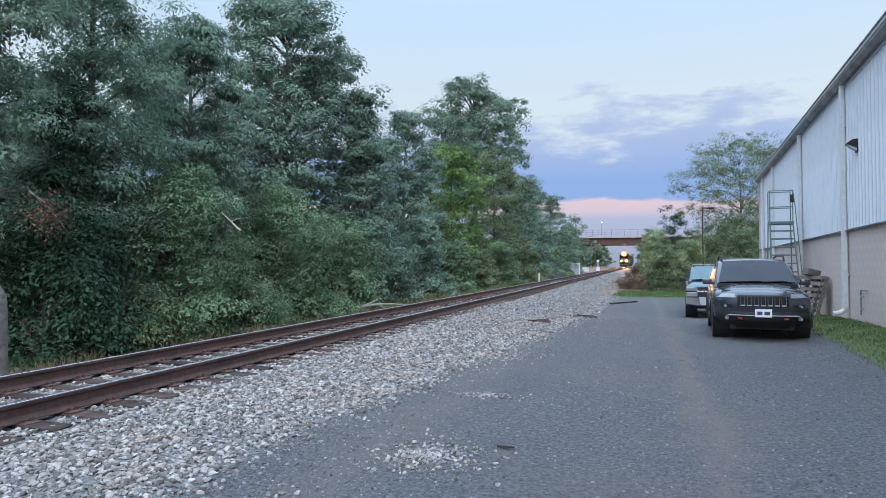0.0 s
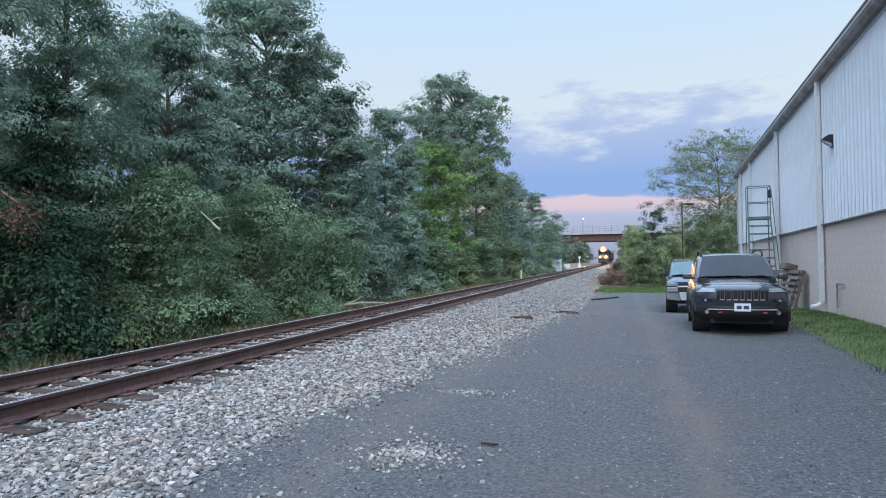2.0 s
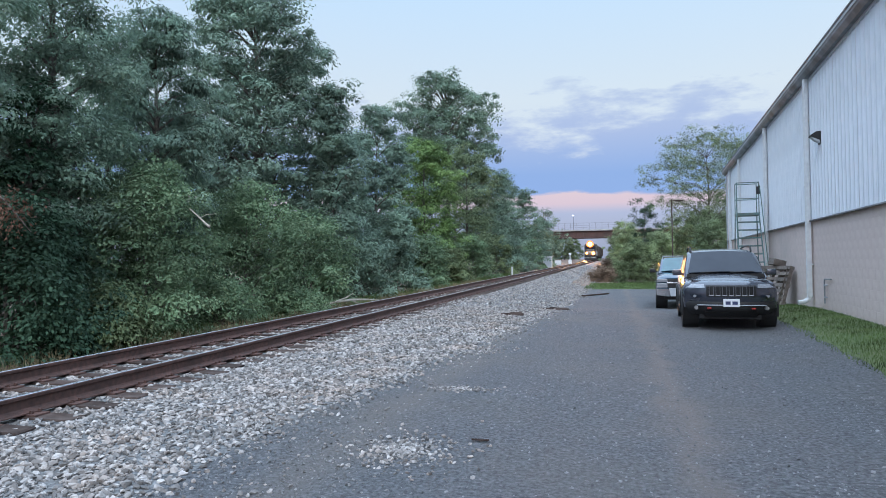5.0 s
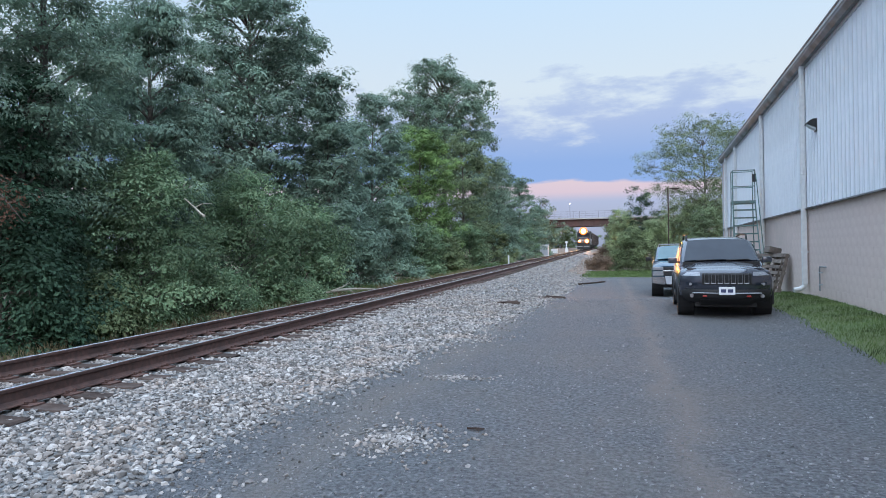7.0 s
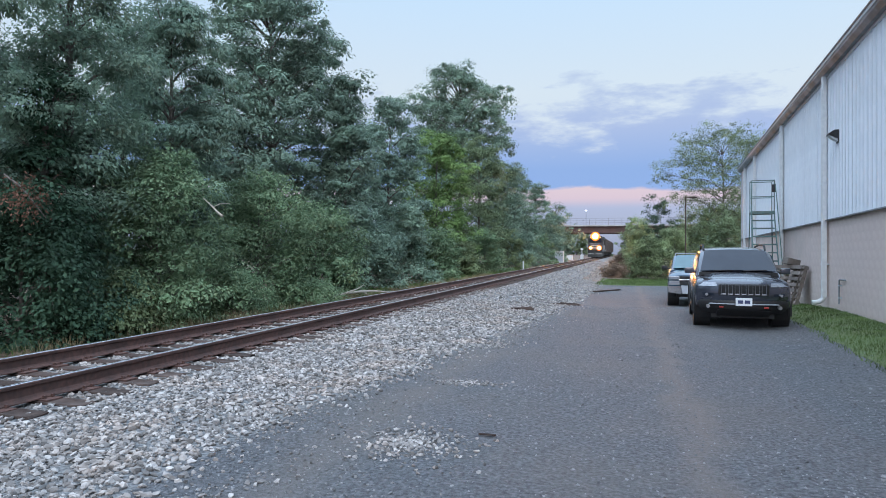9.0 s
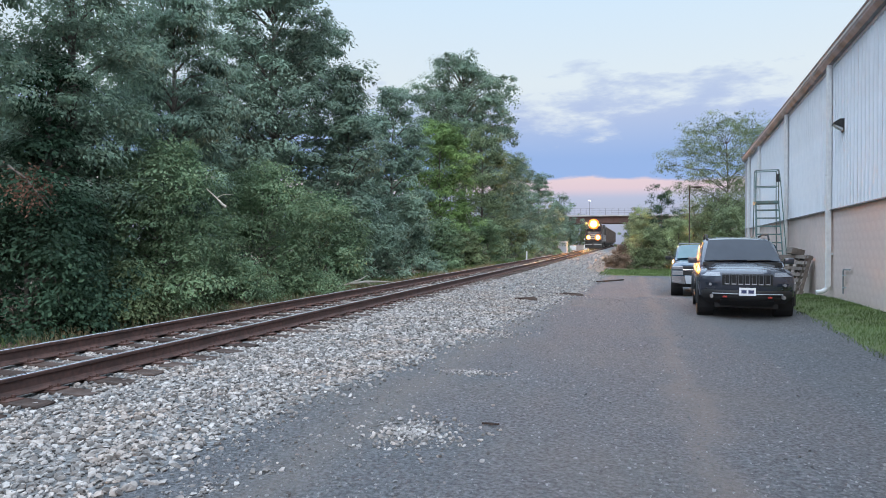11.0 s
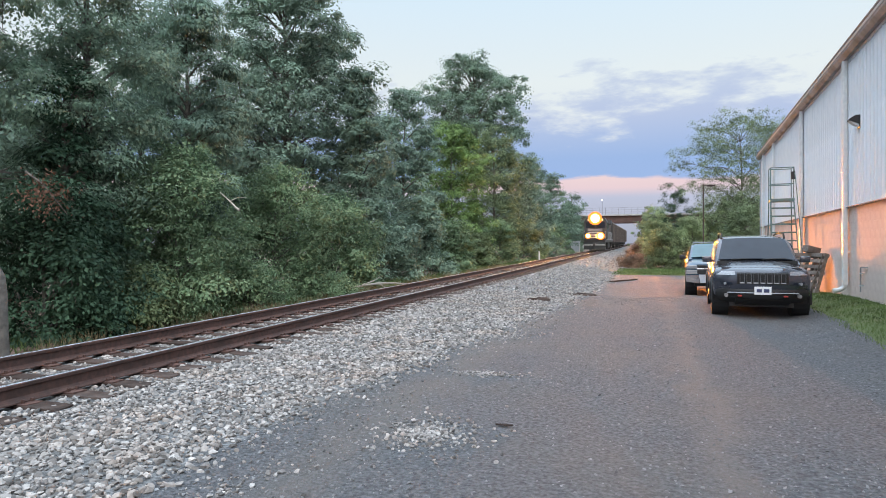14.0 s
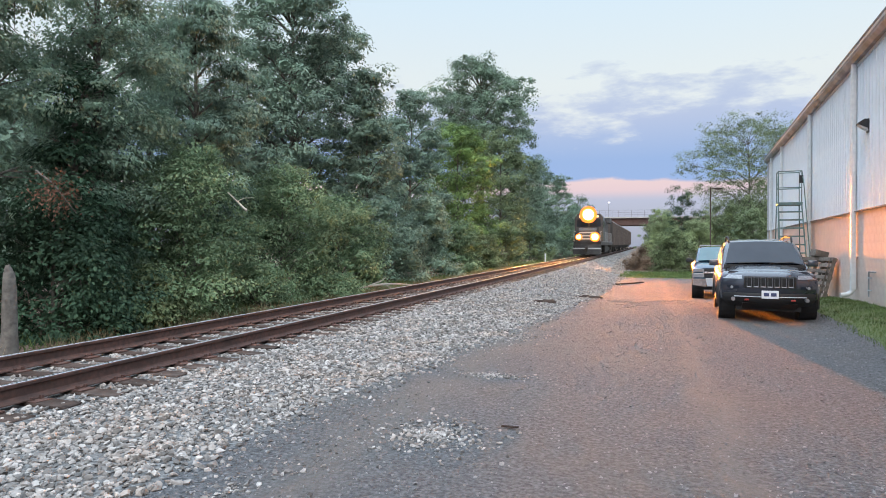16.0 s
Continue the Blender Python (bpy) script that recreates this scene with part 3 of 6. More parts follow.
def plant(name, x, y, H, hb, R, shape, n, leaf, material, label, category, seed, aspect=0.52, clump=80, spread=0.58, droop=0.5, trunk=0.0, lobes=22, group="", bark=None, tier=None, sag=None):
    r = np.random.RandomState(seed)
    ob = thing(name, label, category, group, m=pose(x, y, ground_z(x, y) - 0.03))
    lb = envelope(r, shape, H, hb, R, int(lobes * 1.5))
    pts, out, tips = crown_points(r, lb, n, clump, spread, tier or (0.5 if y < 22 else 0.8), sag if sag is not None else (0.34 if y < 22 else 0.08))
    pts[:, 2] = np.maximum(pts[:, 2], 0.05)
    nrm = out * 0.8 + r.normal(size=pts.shape) * 0.16 + np.array((0, 0, 0.6))
    longs = out * 0.8 + r.normal(size=pts.shape) * 0.6 - np.array((0, 0, droop if y < 22 else droop * 0.2 - 0.1))
    crown = new("crown", leaf_mesh("crown", pts, nrm, longs, leaf_scale(y) * leaf * (0.6 + 0.7 * r.rand(len(pts))), aspect, material))
    crown.parent = ob
    if trunk:
        bm = bmesh.new()
        bend = r.normal(size=2) * 0.02 * H
        top = hb + (H - hb) * 0.8

        def axis(z):
            u = z / top
            return Vector((bend[0] * math.sin(u * 2.6), bend[1] * math.sin(u * 2.1), z))
        zs = steps(-0.15, top, 8)
        tube(bm, [axis(z) for z in zs], [trunk * (1.25 if i == 0 else 1.0) * (1 - 0.85 * max(0, z) / top) for i, z in enumerate(zs)], 10)
        part("trunk", bm, bark or M_BARK, ob, flat=False)
        bm = bmesh.new()
        for c, s in lb:
            c = Vector(c)
            z0 = max(0.3 * hb, min(top * 0.95, c.z - (0.25 + 0.35 * r.rand()) * Vector((c.x, c.y)).length - 0.3))
            a = axis(max(0.2, z0))
            m1 = a.lerp(c, 0.5) + Vector((0, 0, 0.12 * (c - a).length))
            r0 = trunk * 0.42 * (1 - 0.7 * z0 / H)
            tube(bm, [a, m1, c], [r0, r0 * 0.6, r0 * 0.25], 6)
            for _ in range(3):
                e = c + Vector(r.normal(size=3)).normalized() * s[0] * 0.9
                tube(bm, [m1.lerp(c, r.uniform(0.3, 1)), e], [r0 * 0.3, r0 * 0.08], 4 if y < 40 else 3)
        part("limb", bm, bark or M_BARK, ob, flat=False)
    return ob


TREE = "trees beside the track"
plant("tree", -12.2, 8.3, 12.0, 2.2, 2.3, "egg", 56000, 0.085, L_DARK, "tall dark green broadleaf tree at the track's edge", "tree", 1, clump=220, spread=0.46, trunk=0.2, lobes=22, group=TREE)
# Leaves added in the gap round the trunk, coloured as its deep shade.
plant("tree", -11.7, 10.7, 5.6, 0.4, 0.95, "column", 16000, 0.09, L_DEEP_SHADED, "dark trunk with added leaves coloured as deep shade", "tree", 14, clump=160, spread=0.36, trunk=0.2, lobes=24, group=TREE)
plant("tree", -12.0, 11.7, 11.4, 0.8, 1.75, "column", 62000, 0.086, L_DARK, "dark green broadleaf tree with dense low boughs", "tree", 2, clump=200, spread=0.5, trunk=0.17, lobes=30, group=TREE)
plant("tree", -12.4, 15.4, 9.0, 2.0, 1.95, "egg", 60000, 0.105, L_BLUE, "grey-green tree with long drooping leaves", "tree", 3, clump=200, spread=0.4, aspect=0.4, droop=1.3, trunk=0.16, lobes=30, group=TREE)
plant("tree", -16.1, 26.2, 14.2, 4.2, 4.2, "egg", 80000, 0.155, L_PINE, "large blue-green tree with an open trunk", "tree", 4, clump=130, spread=0.5, aspect=0.5, trunk=0.3, lobes=40, group=TREE, tier=0.7, sag=0.1)
plant("tree", -12.6, 27.5, 10.0, 0.8, 2.9, "cone", 32000, 0.15, L_BLUE, "grey-green tree leaning over low shrubs", "tree", 5, clump=90, spread=0.45, trunk=0.14, lobes=30, group=TREE, tier=0.6)
plant("tree", -13.9, 37.0, 11.0, 1.0, 2.3, "egg", 28000, 0.17, L_PINE, "slender dark green conical tree", "tree", 6, clump=90, spread=0.45, trunk=0.15, lobes=30, group=TREE, tier=0.6)
plant("tree", -13.3, 45.0, 10.2, 0.6, 3.1, "egg", 34000, 0.18, L_LIME, "bright yellow-green young tree", "tree", 7, clump=110, spread=0.46, trunk=0.14, lobes=32, group=TREE)
plant("tree", -17.5, 66.0, 21.3, 8.6, 6.3, "ball", 52000, 0.28, L_DARK, "tall round-crowned dark tree above its neighbours", "tree", 8, trunk=0.4, spread=0.66, clump=110, lobes=44, tier=0.8, group=TREE)
plant("tree", -13.0, 57.0, 12.2, 0.8, 3.2, "egg", 22000, 0.22, L_PALE, "pale grey-green tree beside the track", "tree", 9, trunk=0.16, lobes=26, group=TREE)
plant("tree", -12.9, 69.0, 11.4, 0.6, 3.8, "egg", 18000, 0.26, L_DARK, "grey-green tree beside the track", "tree", 10, trunk=0.16, lobes=24, group=TREE)
plant("tree", -14.0, 83.0, 12.4, 0.6, 4.4, "cone", 24000, 0.24, L_DARK, "dark pine with layered boughs", "tree", 11, trunk=0.18, spread=0.7, lobes=30, group=TREE, tier=0.5)
plant("tree", -13.4, 97.0, 11.8, 0.6, 4.6, "cone", 20000, 0.26, L_DARK, "dark pine with spreading boughs", "tree", 12, trunk=0.18, spread=0.7, lobes=28, group=TREE, tier=0.5)
plant("tree", -12.4, 116.0, 10.2, 0.5, 4.4, "round", 14000, 0.3, L_DARK, "low rounded grey-green tree", "tree", 13, trunk=0.18, spread=0.7, lobes=20, group=TREE)
for k, (x, y, H, R) in enumerate(((-17.5, 13.4, 6.0, 3.0), (-19.5, 21.0, 11.0, 4.0), (-20.5, 33.0, 7.2, 4.2), (-18.5, 44.0, 11.0, 4.2), (-17.5, 53.0, 11.5, 4.0), (-19.0, 78.0, 13.0, 4.5), (-18.0, 104.0, 11.0, 4.5))):
    plant("tree", x, y, H, 0.8, R, "round", 8000, 0.3, L_DARK if k % 2 else L_BLUE, "dark green tree in the second row of the wood", "tree", 30 + k, trunk=0.2, spread=0.8, lobes=22, group=TREE)

SHRUB = "shrubs along the wood's edge"
for k, (x, y, H, R, n, leaf, mat, label) in enumerate((
        # The first three have the shade under the trees in their colour.
        (-11.0, 9.6, 3.2, 1.9, 22500, 0.089, L_DEEP_SHADED, "broad-leaved green shrub, darkened for canopy shade"),
        (-14.6, 16.6, 3.6, 2.2, 9000, 0.12, L_DEEP_SHADED, "green shrub under the trees, coloured as shaded"),
        (-17.5, 24.0, 4.0, 2.6, 9000, 0.14, L_DEEP_SHADED, "green shrub under the trees, coloured as shaded"),
        (-10.9, 13.2, 4.3, 2.3, 36000, 0.081, L_VINE, "vine-covered mound of green leaves"),
        (-10.9, 17.4, 4.4, 2.4, 33000, 0.089, L_VINE, "vine-covered mound of green leaves"),
        (-10.4, 11.4, 1.4, 1.1, 10500, 0.074, L_OLIVE, "low olive-green weedy shrub"),
        (-9.9, 14.6, 1.4, 1.2, 10500, 0.074, L_VINE, "low green weedy shrub"),
        (-9.8, 18.4, 0.9, 1.4, 10500, 0.074, L_VINE, "low green creeping shrub"),
        (-10.9, 6.9, 1.0, 0.8, 5000, 0.081, L_VINE, "small green weed clump"),
        (-11.2, 22.0, 3.6, 2.2, 18750, 0.119, L_VINE, "green thicket under the trees"),
        (-10.9, 26.0, 2.6, 1.9, 11250, 0.119, L_DARK, "dark green thicket under the trees"),
        (-11.2, 31.5, 4.2, 2.1, 12500, 0.145, L_DARK, "grey-green thicket under the trees"),
        (-11.0, 37.0, 3.0, 2.0, 10000, 0.145, L_VINE, "green thicket under the trees"),
        (-10.9, 43.0, 2.4, 1.7, 8750, 0.153, L_OLIVE, "olive-green thicket under the trees"),
        (-11.0, 50.0, 3.6, 2.2, 8750, 0.170, L_VINE, "green thicket under the trees"),
        (-11.2, 62.0, 3.8, 2.4, 7500, 0.196, L_OLIVE, "olive-green thicket with yellowing leaves"),
        (-11.3, 75.0, 4.0, 2.6, 7500, 0.221, L_DARK, "grey-green thicket under the trees"),
        (-11.6, 90.0, 4.0, 2.8, 6250, 0.255, L_VINE, "green thicket under the trees"),
        (-11.8, 106.0, 4.0, 3.0, 5625, 0.281, L_DARK, "grey-green thicket under the trees"))):
    plant("shrub", x, y, H, 0.15, R, "mound", n, leaf, mat, label, "shrub", 60 + k, aspect=0.55, spread=0.36, clump=60, droop=0.4, lobes=20, group=SHRUB, trunk=0.05)

BANK = "bushes on the far bank"
for k, (x, y, H, R, n, leaf, mat, label, shape) in enumerate((
        (2.7, 62.0, 7.4, 1.5, 12260, 0.13, L_DEEP_SHADED, "dark upright bush with bare twigs on top", "vase"),
        (1.0, 66.0, 5.7, 2.2, 17470, 0.135, L_SOFT, "pale yellow-green bush on the bank", "mound"),
        (3.8, 58.0, 4.4, 2.3, 19680, 0.13, L_SOFT, "soft yellow-green bush on the bank", "mound"),
        (5.6, 62.0, 6.0, 2.3, 19680, 0.135, L_SOFT, "pale yellow-green bush on the bank", "mound"),
        (7.6, 56.0, 5.1, 2.4, 15470, 0.16, L_PALE, "dark green bush by the building", "mound"),
        (1.6, 56.0, 3.4, 2.0, 13260, 0.14, L_OLIVE, "green bush at the grass edge", "mound"),
        (-0.9, 58.0, 1.2, 1.7, 8840, 0.12, L_RUSSET, "low russet brush beside the ballast", "mound"),
        (-0.4, 70.0, 2.0, 1.9, 8840, 0.14, L_RUSSET, "reddish brush beside the ballast", "mound"),
        (1.6, 90.0, 4.6, 2.6, 9050, 0.22, L_OLIVE, "olive-green bush on the bank", "mound"),
        (2.6, 112.0, 6.0, 3.4, 9050, 0.26, L_OLIVE, "dark bush on the bank", "mound"),
        (3.0, 140.0, 7.4, 4.4, 9050, 0.32, L_OLIVE, "olive-green bush on the bank", "mound"),
        (2.0, 175.0, 9.8, 6.1, 11050, 0.40, L_PALE, "dark bush near the bridge", "mound"))):
    plant("bush", x, y, H, 0.1, R, shape, int(n * 0.75), leaf * 1.15, mat, label, "bush", 90 + k, aspect=0.55, spread=0.4, lobes=26, tier=0.9, sag=0.05, group=BANK, trunk=0.06)
plant("tree", 7.6, 60.0, 13.2, 3.6, 5.0, "vase", 36000, 0.17, L_PALE, "airy pale green tree with fine feathery leaves", "tree", 120, aspect=0.4, clump=40, spread=0.5, droop=0.2, trunk=0.16, lobes=34)
plant("tree", 11.5, 66.0, 10.0, 1.0, 3.6, "round", 13050, 0.24, L_PALE, "pale green tree behind the building's corner", "tree", 121, trunk=0.14, spread=0.5, lobes=20)


def blades(name, spots, length, width, material, label, category, seed, lean=0.35):
    r = np.random.RandomState(seed)
    p = np.asarray(spots)
    n = len(p)
    a = r.rand(n) * 6.283
    side = np.stack([np.cos(a), np.sin(a), np.zeros(n)], 1)
    tilt = r.normal(size=(n, 3)) * lean
    tilt[:, 2] = 1
    L = (length * (0.5 + 0.8 * r.rand(n)))[:, None]
    tip = p + tilt * L
    v = np.stack([p - side * width, p + side * width, tip], 1).reshape(-1, 3)
    ob = new(name, mesh_of(name, v, np.arange(3 * n).reshape(-1, 3), material))
    return tagged(ob, label, category, kind="stuff")


spots = []
for _ in range(16000):
    wy = 9 + 22 * r.rand() ** 1.6
    wx = 2.55 + 1.45 * r.rand() ** 0.7
    x, y = from_wall(wx, wy)
    spots.append((x, y, ground_z(x, y)))
blades("verge_grass", spots, 0.06, 0.006, M_GRASS, "short green grass blades", "grass", 1)
spots = []
for _ in range(9000):
    x, y = -1.9 + 8 * r.rand(), 41 + 13 * r.rand()
    spots.append((x, y, ground_z(x, y)))
blades("far_grass", spots, 0.12, 0.02, M_GRASS, "mown green grass blades", "grass", 2)
spots = []
for _ in range(11000):
    y = 4 + 40 * r.rand() ** 1.4
    x = -8.75 - 0.9 * r.rand() - 0.2 * noise.noise((0, y, 0))
    if noise.noise((x, y * 0.6, 9)) > (0.12 if y < 12 else -0.05):
        spots.append((x, y, ground_z(x, y)))
blades("dry_weeds", spots, 0.3, 0.007, M_DRY, "dry straw-coloured weeds beside the rail", "weeds", 3, 0.3)
spots = []
for _ in range(9000):
    y = 4 + 60 * r.rand() ** 1.3
    x = -9.6 - 1.0 * r.rand()
    if y > 12.5 or r.rand() < 0.12:
        spots.append((x, y, ground_z(x, y)))
blades("green_weeds", spots, 0.3, 0.012, M_GRASS, "green weeds at the wood's edge", "weeds", 4, 0.4)

for k, (x, y, H, R, mat) in enumerate(((-17.0, 140.0, 8.5, 4.5, L_PALE), (-18.5, 165.0, 8.0, 5.0, L_DARK), (-19.0, 192.0, 7.0, 4.5, L_OLIVE), (-23.0, 235.0, 9.0, 7.0, L_BLUE),
                                       (5.0, 205.0, 8.0, 5.0, L_PALE), (12.0, 95.0, 8.0, 5.0, L_PALE), (18.0, 130.0, 10.0, 7.0, L_BLUE), (13.0, 180.0, 10.0, 7.0, L_PALE))):
    plant("tree", x, y, H, 0.4, R, "round", 6000, 0.42, mat, "distant green tree near the bridge", "tree", 140 + k, trunk=0.2, spread=0.7, lobes=18, group="trees near the bridge")
for k, (x, y, H, R, mat) in enumerate(((-18.5, 246.0, 11.5, 5.5, L_OLIVE), (-27.0, 240.0, 11.0, 6.0, L_PALE), (-36.0, 250.0, 12.0, 6.5, L_BLUE), (-17.5, 285.0, 12.0, 5.0, L_PALE),
                                       (0.6, 240.0, 9.5, 3.6, L_OLIVE), (6.5, 246.0, 11.0, 5.5, L_BLUE), (2.2, 285.0, 12.0, 5.0, L_PALE), (15.0, 250.0, 12.0, 6.0, L_PALE))):
    plant("tree", x, y, H, 0.4, R, "mound", 8000, 0.5, mat, "distant green tree beyond the bridge", "tree", 160 + k, trunk=0.2, spread=0.9, lobes=18, group="trees near the bridge")
# a far wood closes the view beyond the bridge
r = np.random.RandomState(77)
pts, out = [], []
for k in range(240):
    cx = -260 + 520 * r.rand()
    if -34 < cx < 9:
        continue
    cy, H = 430 + 60 * r.rand(), 9 + 7 * r.rand()
    for _ in range(90):
        d = r.normal(size=3)
        d /= np.linalg.norm(d)
        pts.append((cx + d[0] * 7, cy + d[1] * 5, 2.0 + H * 0.5 + d[2] * H * 0.5))
        out.append(d)
pts, out = np.array(pts), np.array(out)
wood = new("far_wood", leaf_mesh("far_wood", pts, out + r.normal(size=out.shape) * .4, r.normal(size=out.shape), 2.2 * (.6 + .8 * r.rand(len(pts))), 0.7, L_BLUE))
tagged(wood, "hazy distant wood beyond the bridge", "wood", kind="stuff")

# a bough of dead brown leaves in the first tree
r = np.random.RandomState(8)
pts = r.normal(size=(420, 3)) * (0.2, 0.3, 0.24)
dead = thing("dead_bough", "hanging bough of dead russet leaves", "branch", m=pose(-9.8, 8.55, 2.2) @ Matrix.Scale(0.75, 4))
leaf_ob = new("leaf_spray", leaf_mesh("leaf_spray", pts, r.normal(size=pts.shape), r.normal(size=pts.shape) - (0, 0, 1), 0.09 * (.6 + .7 * r.rand(420)), 0.5, L_DEAD))
leaf_ob.parent = dead
leaf_ob["kind"] = "stuff"
part("stem", tube(bmesh.new(), [(-.6, 0, .6), (-.2, .1, .3), (.2, .1, -.1), (.3, .3, -.4)], [.03, .025, .015, .006], 6), M_BARK, dead, flat=False)


# ---------------------------------------------------------------- the building
M_SIDING = surface("white_siding", (0.70, 0.74, 0.79), (0.77, 0.80, 0.84), 3, 0.6, bump=0.05, bscale=8, stain=(0.62, 0.65, 0.68), sscale=0.5, samount=0.5)
M_TRIM = surface("grey_trim", (0.42, 0.45, 0.50), (0.50, 0.53, 0.58), 4, 0.45, bump=0.05, bscale=20)
M_GUTTER = surface("weathered_gutter", (0.20, 0.21, 0.22), (0.34, 0.35, 0.36), 2.5, 0.75, 0.0, 0.1, 30, spec=0.2, stain=(0.14, 0.13, 0.12), sscale=1.5, samount=0.6)
M_BLOCK = surface("painted_block", (0.63, 0.495, 0.45), (0.70, 0.57, 0.52), 5, 0.85, bump=0.5, bscale=90, stain=(0.48, 0.41, 0.37), sscale=0.7, samount=0.5, each=0.008)
M_MORTAR = surface("painted_mortar", (0.62, 0.49, 0.445), (0.69, 0.56, 0.51), 9, 0.9, bump=0.4, bscale=80)
M_ROOF = surface("metal_roof", (0.34, 0.36, 0.38), (0.44, 0.46, 0.48), 2, 0.5, 0.3, 0.1, 20)
M_BLACK = surface("black_metal", (0.015, 0.015, 0.016), (0.03, 0.03, 0.032), 20, 0.45, 0.2, 0.1, 80)
M_GLASSY = surface("lamp_lens", (0.5, 0.52, 0.54), (0.6, 0.62, 0.64), 20, 0.15, bump=0.0)
M_GREEN = surface("green_ladder_paint", (0.085, 0.15, 0.145), (0.13, 0.21, 0.20), 20, 0.5, 0.1, 0.2, 60, stain=(0.16, 0.11, 0.08), sscale=5, samount=0.6)
M_PALLET = surface("grey_pallet_wood", (0.13, 0.105, 0.09), (0.27, 0.23, 0.20), 9, 0.9, bump=0.5, bscale=45, stain=(0.09, 0.07, 0.06), sscale=3, samount=0.6, each=0.25)
M_PIPE = surface("white_pipe", (0.62, 0.63, 0.64), (0.72, 0.73, 0.73), 8, 0.4, bump=0.05, bscale=50)

WALL_X, BAND_Z, EAVE_Z, END_Y = 4.0, 2.28, 6.25, 40.5
START_Y = -14.0
hall = thing("building", "long metal-clad hall on a beige block base wall", "building", kind="structure", m=pose(0, 0, 0, 0, 0, -TURN))
part("core_wall", box(bmesh.new(), WALL_X + 0.0208, WALL_X + 0.3, START_Y, END_Y - 0.02, -0.8, EAVE_Z), M_MORTAR, hall)
part("end_wall", box(bmesh.new(), WALL_X + 0.3, WALL_X + 22, END_Y - 0.3, END_Y, -0.8, EAVE_Z), M_SIDING, hall)
part("back_wall", box(bmesh.new(), WALL_X + 21.7, WALL_X + 22, START_Y, END_Y - 0.3, -0.8, EAVE_Z), M_SIDING, hall)
part("front_end_wall", box(bmesh.new(), WALL_X + 0.3, WALL_X + 21.7, START_Y, START_Y + 0.3, -0.8, EAVE_Z), M_SIDING, hall)
part("roof", extrude(bmesh.new(), [(WALL_X - 0.22, EAVE_Z + 0.02), (WALL_X + 11, EAVE_Z + 1.0), (WALL_X + 22.2, EAVE_Z + 0.02), (WALL_X + 22.2, EAVE_Z + 0.14), (WALL_X + 11, EAVE_Z + 1.14), (WALL_X - 0.22, EAVE_Z + 0.14)], START_Y - 0.2, END_Y + 0.2), M_ROOF, hall, "grey ribbed metal roof")
gut = [(-0.02, -0.26), (-0.12, -0.26), (-0.2, -0.16), (-0.22, -0.02), (-0.24, 0.0), (-0.24, 0.03), (-0.19, 0.03), (-0.17, -0.13), (-0.10, -0.21), (-0.02, -0.21)]
part("gutter", extrude(bmesh.new(), [(WALL_X + u, EAVE_Z + 0.11 + v) for u, v in gut], START_Y, END_Y + 0.15), M_GUTTER, hall, "weathered grey metal gutter along the eave")
part("eave_trim", box(bmesh.new(), WALL_X - 0.03, WALL_X + 0.05, START_Y, END_Y, EAVE_Z - 0.22, EAVE_Z - 0.12), M_TRIM, hall)
part("drip_ledge", extrude(bmesh.new(), [(WALL_X + 0.05, BAND_Z), (WALL_X - 0.075, BAND_Z - 0.015), (WALL_X - 0.075, BAND_Z + 0.012), (WALL_X + 0.05, BAND_Z + 0.04)], START_Y, END_Y), M_GUTTER, hall, "dark drip ledge over the block wall")

# ribbed siding, panel by panel
PANEL = 0.914
outl = []
for k in range(3):
    y0 = k * PANEL / 3
    outl += [(y0, 0.0), (y0 + 0.055, 0.0), (y0 + 0.062, -0.012), (y0 + 0.070, -0.012), (y0 + 0.077, 0.0), (y0 + 0.130, 0.0), (y0 + 0.150, -0.032), (y0 + 0.166, -0.032), (y0 + 0.186, 0.0),
             (y0 + 0.240, 0.0), (y0 + 0.247, -0.012), (y0 + 0.255, -0.012), (y0 + 0.262, 0.0)]
outl.append((PANEL, 0.0))
bm = bmesh.new()
loft(bm, [[(WALL_X + 0.012 + u, y, z) for y, u in outl] for z in (BAND_Z + 0.02, EAVE_Z - 0.1)], close=False)
panel_mesh = bpy.data.meshes.new("siding_panel")
bm.to_mesh(panel_mesh)
bm.free()
finish(panel_mesh, M_SIDING)
for k in range(int((END_Y - START_Y) / PANEL)):
    shared("siding_panel", panel_mesh, hall, pose(0.002 * (k % 2), START_Y + 0.05 + k * PANEL, 0))
part("corner_trim", box(bmesh.new(), WALL_X - 0.05, WALL_X + 0.2, END_Y - 0.03, END_Y + 0.03, -0.8, EAVE_Z - 0.1, 0.006), M_TRIM, hall, "white corner trim")

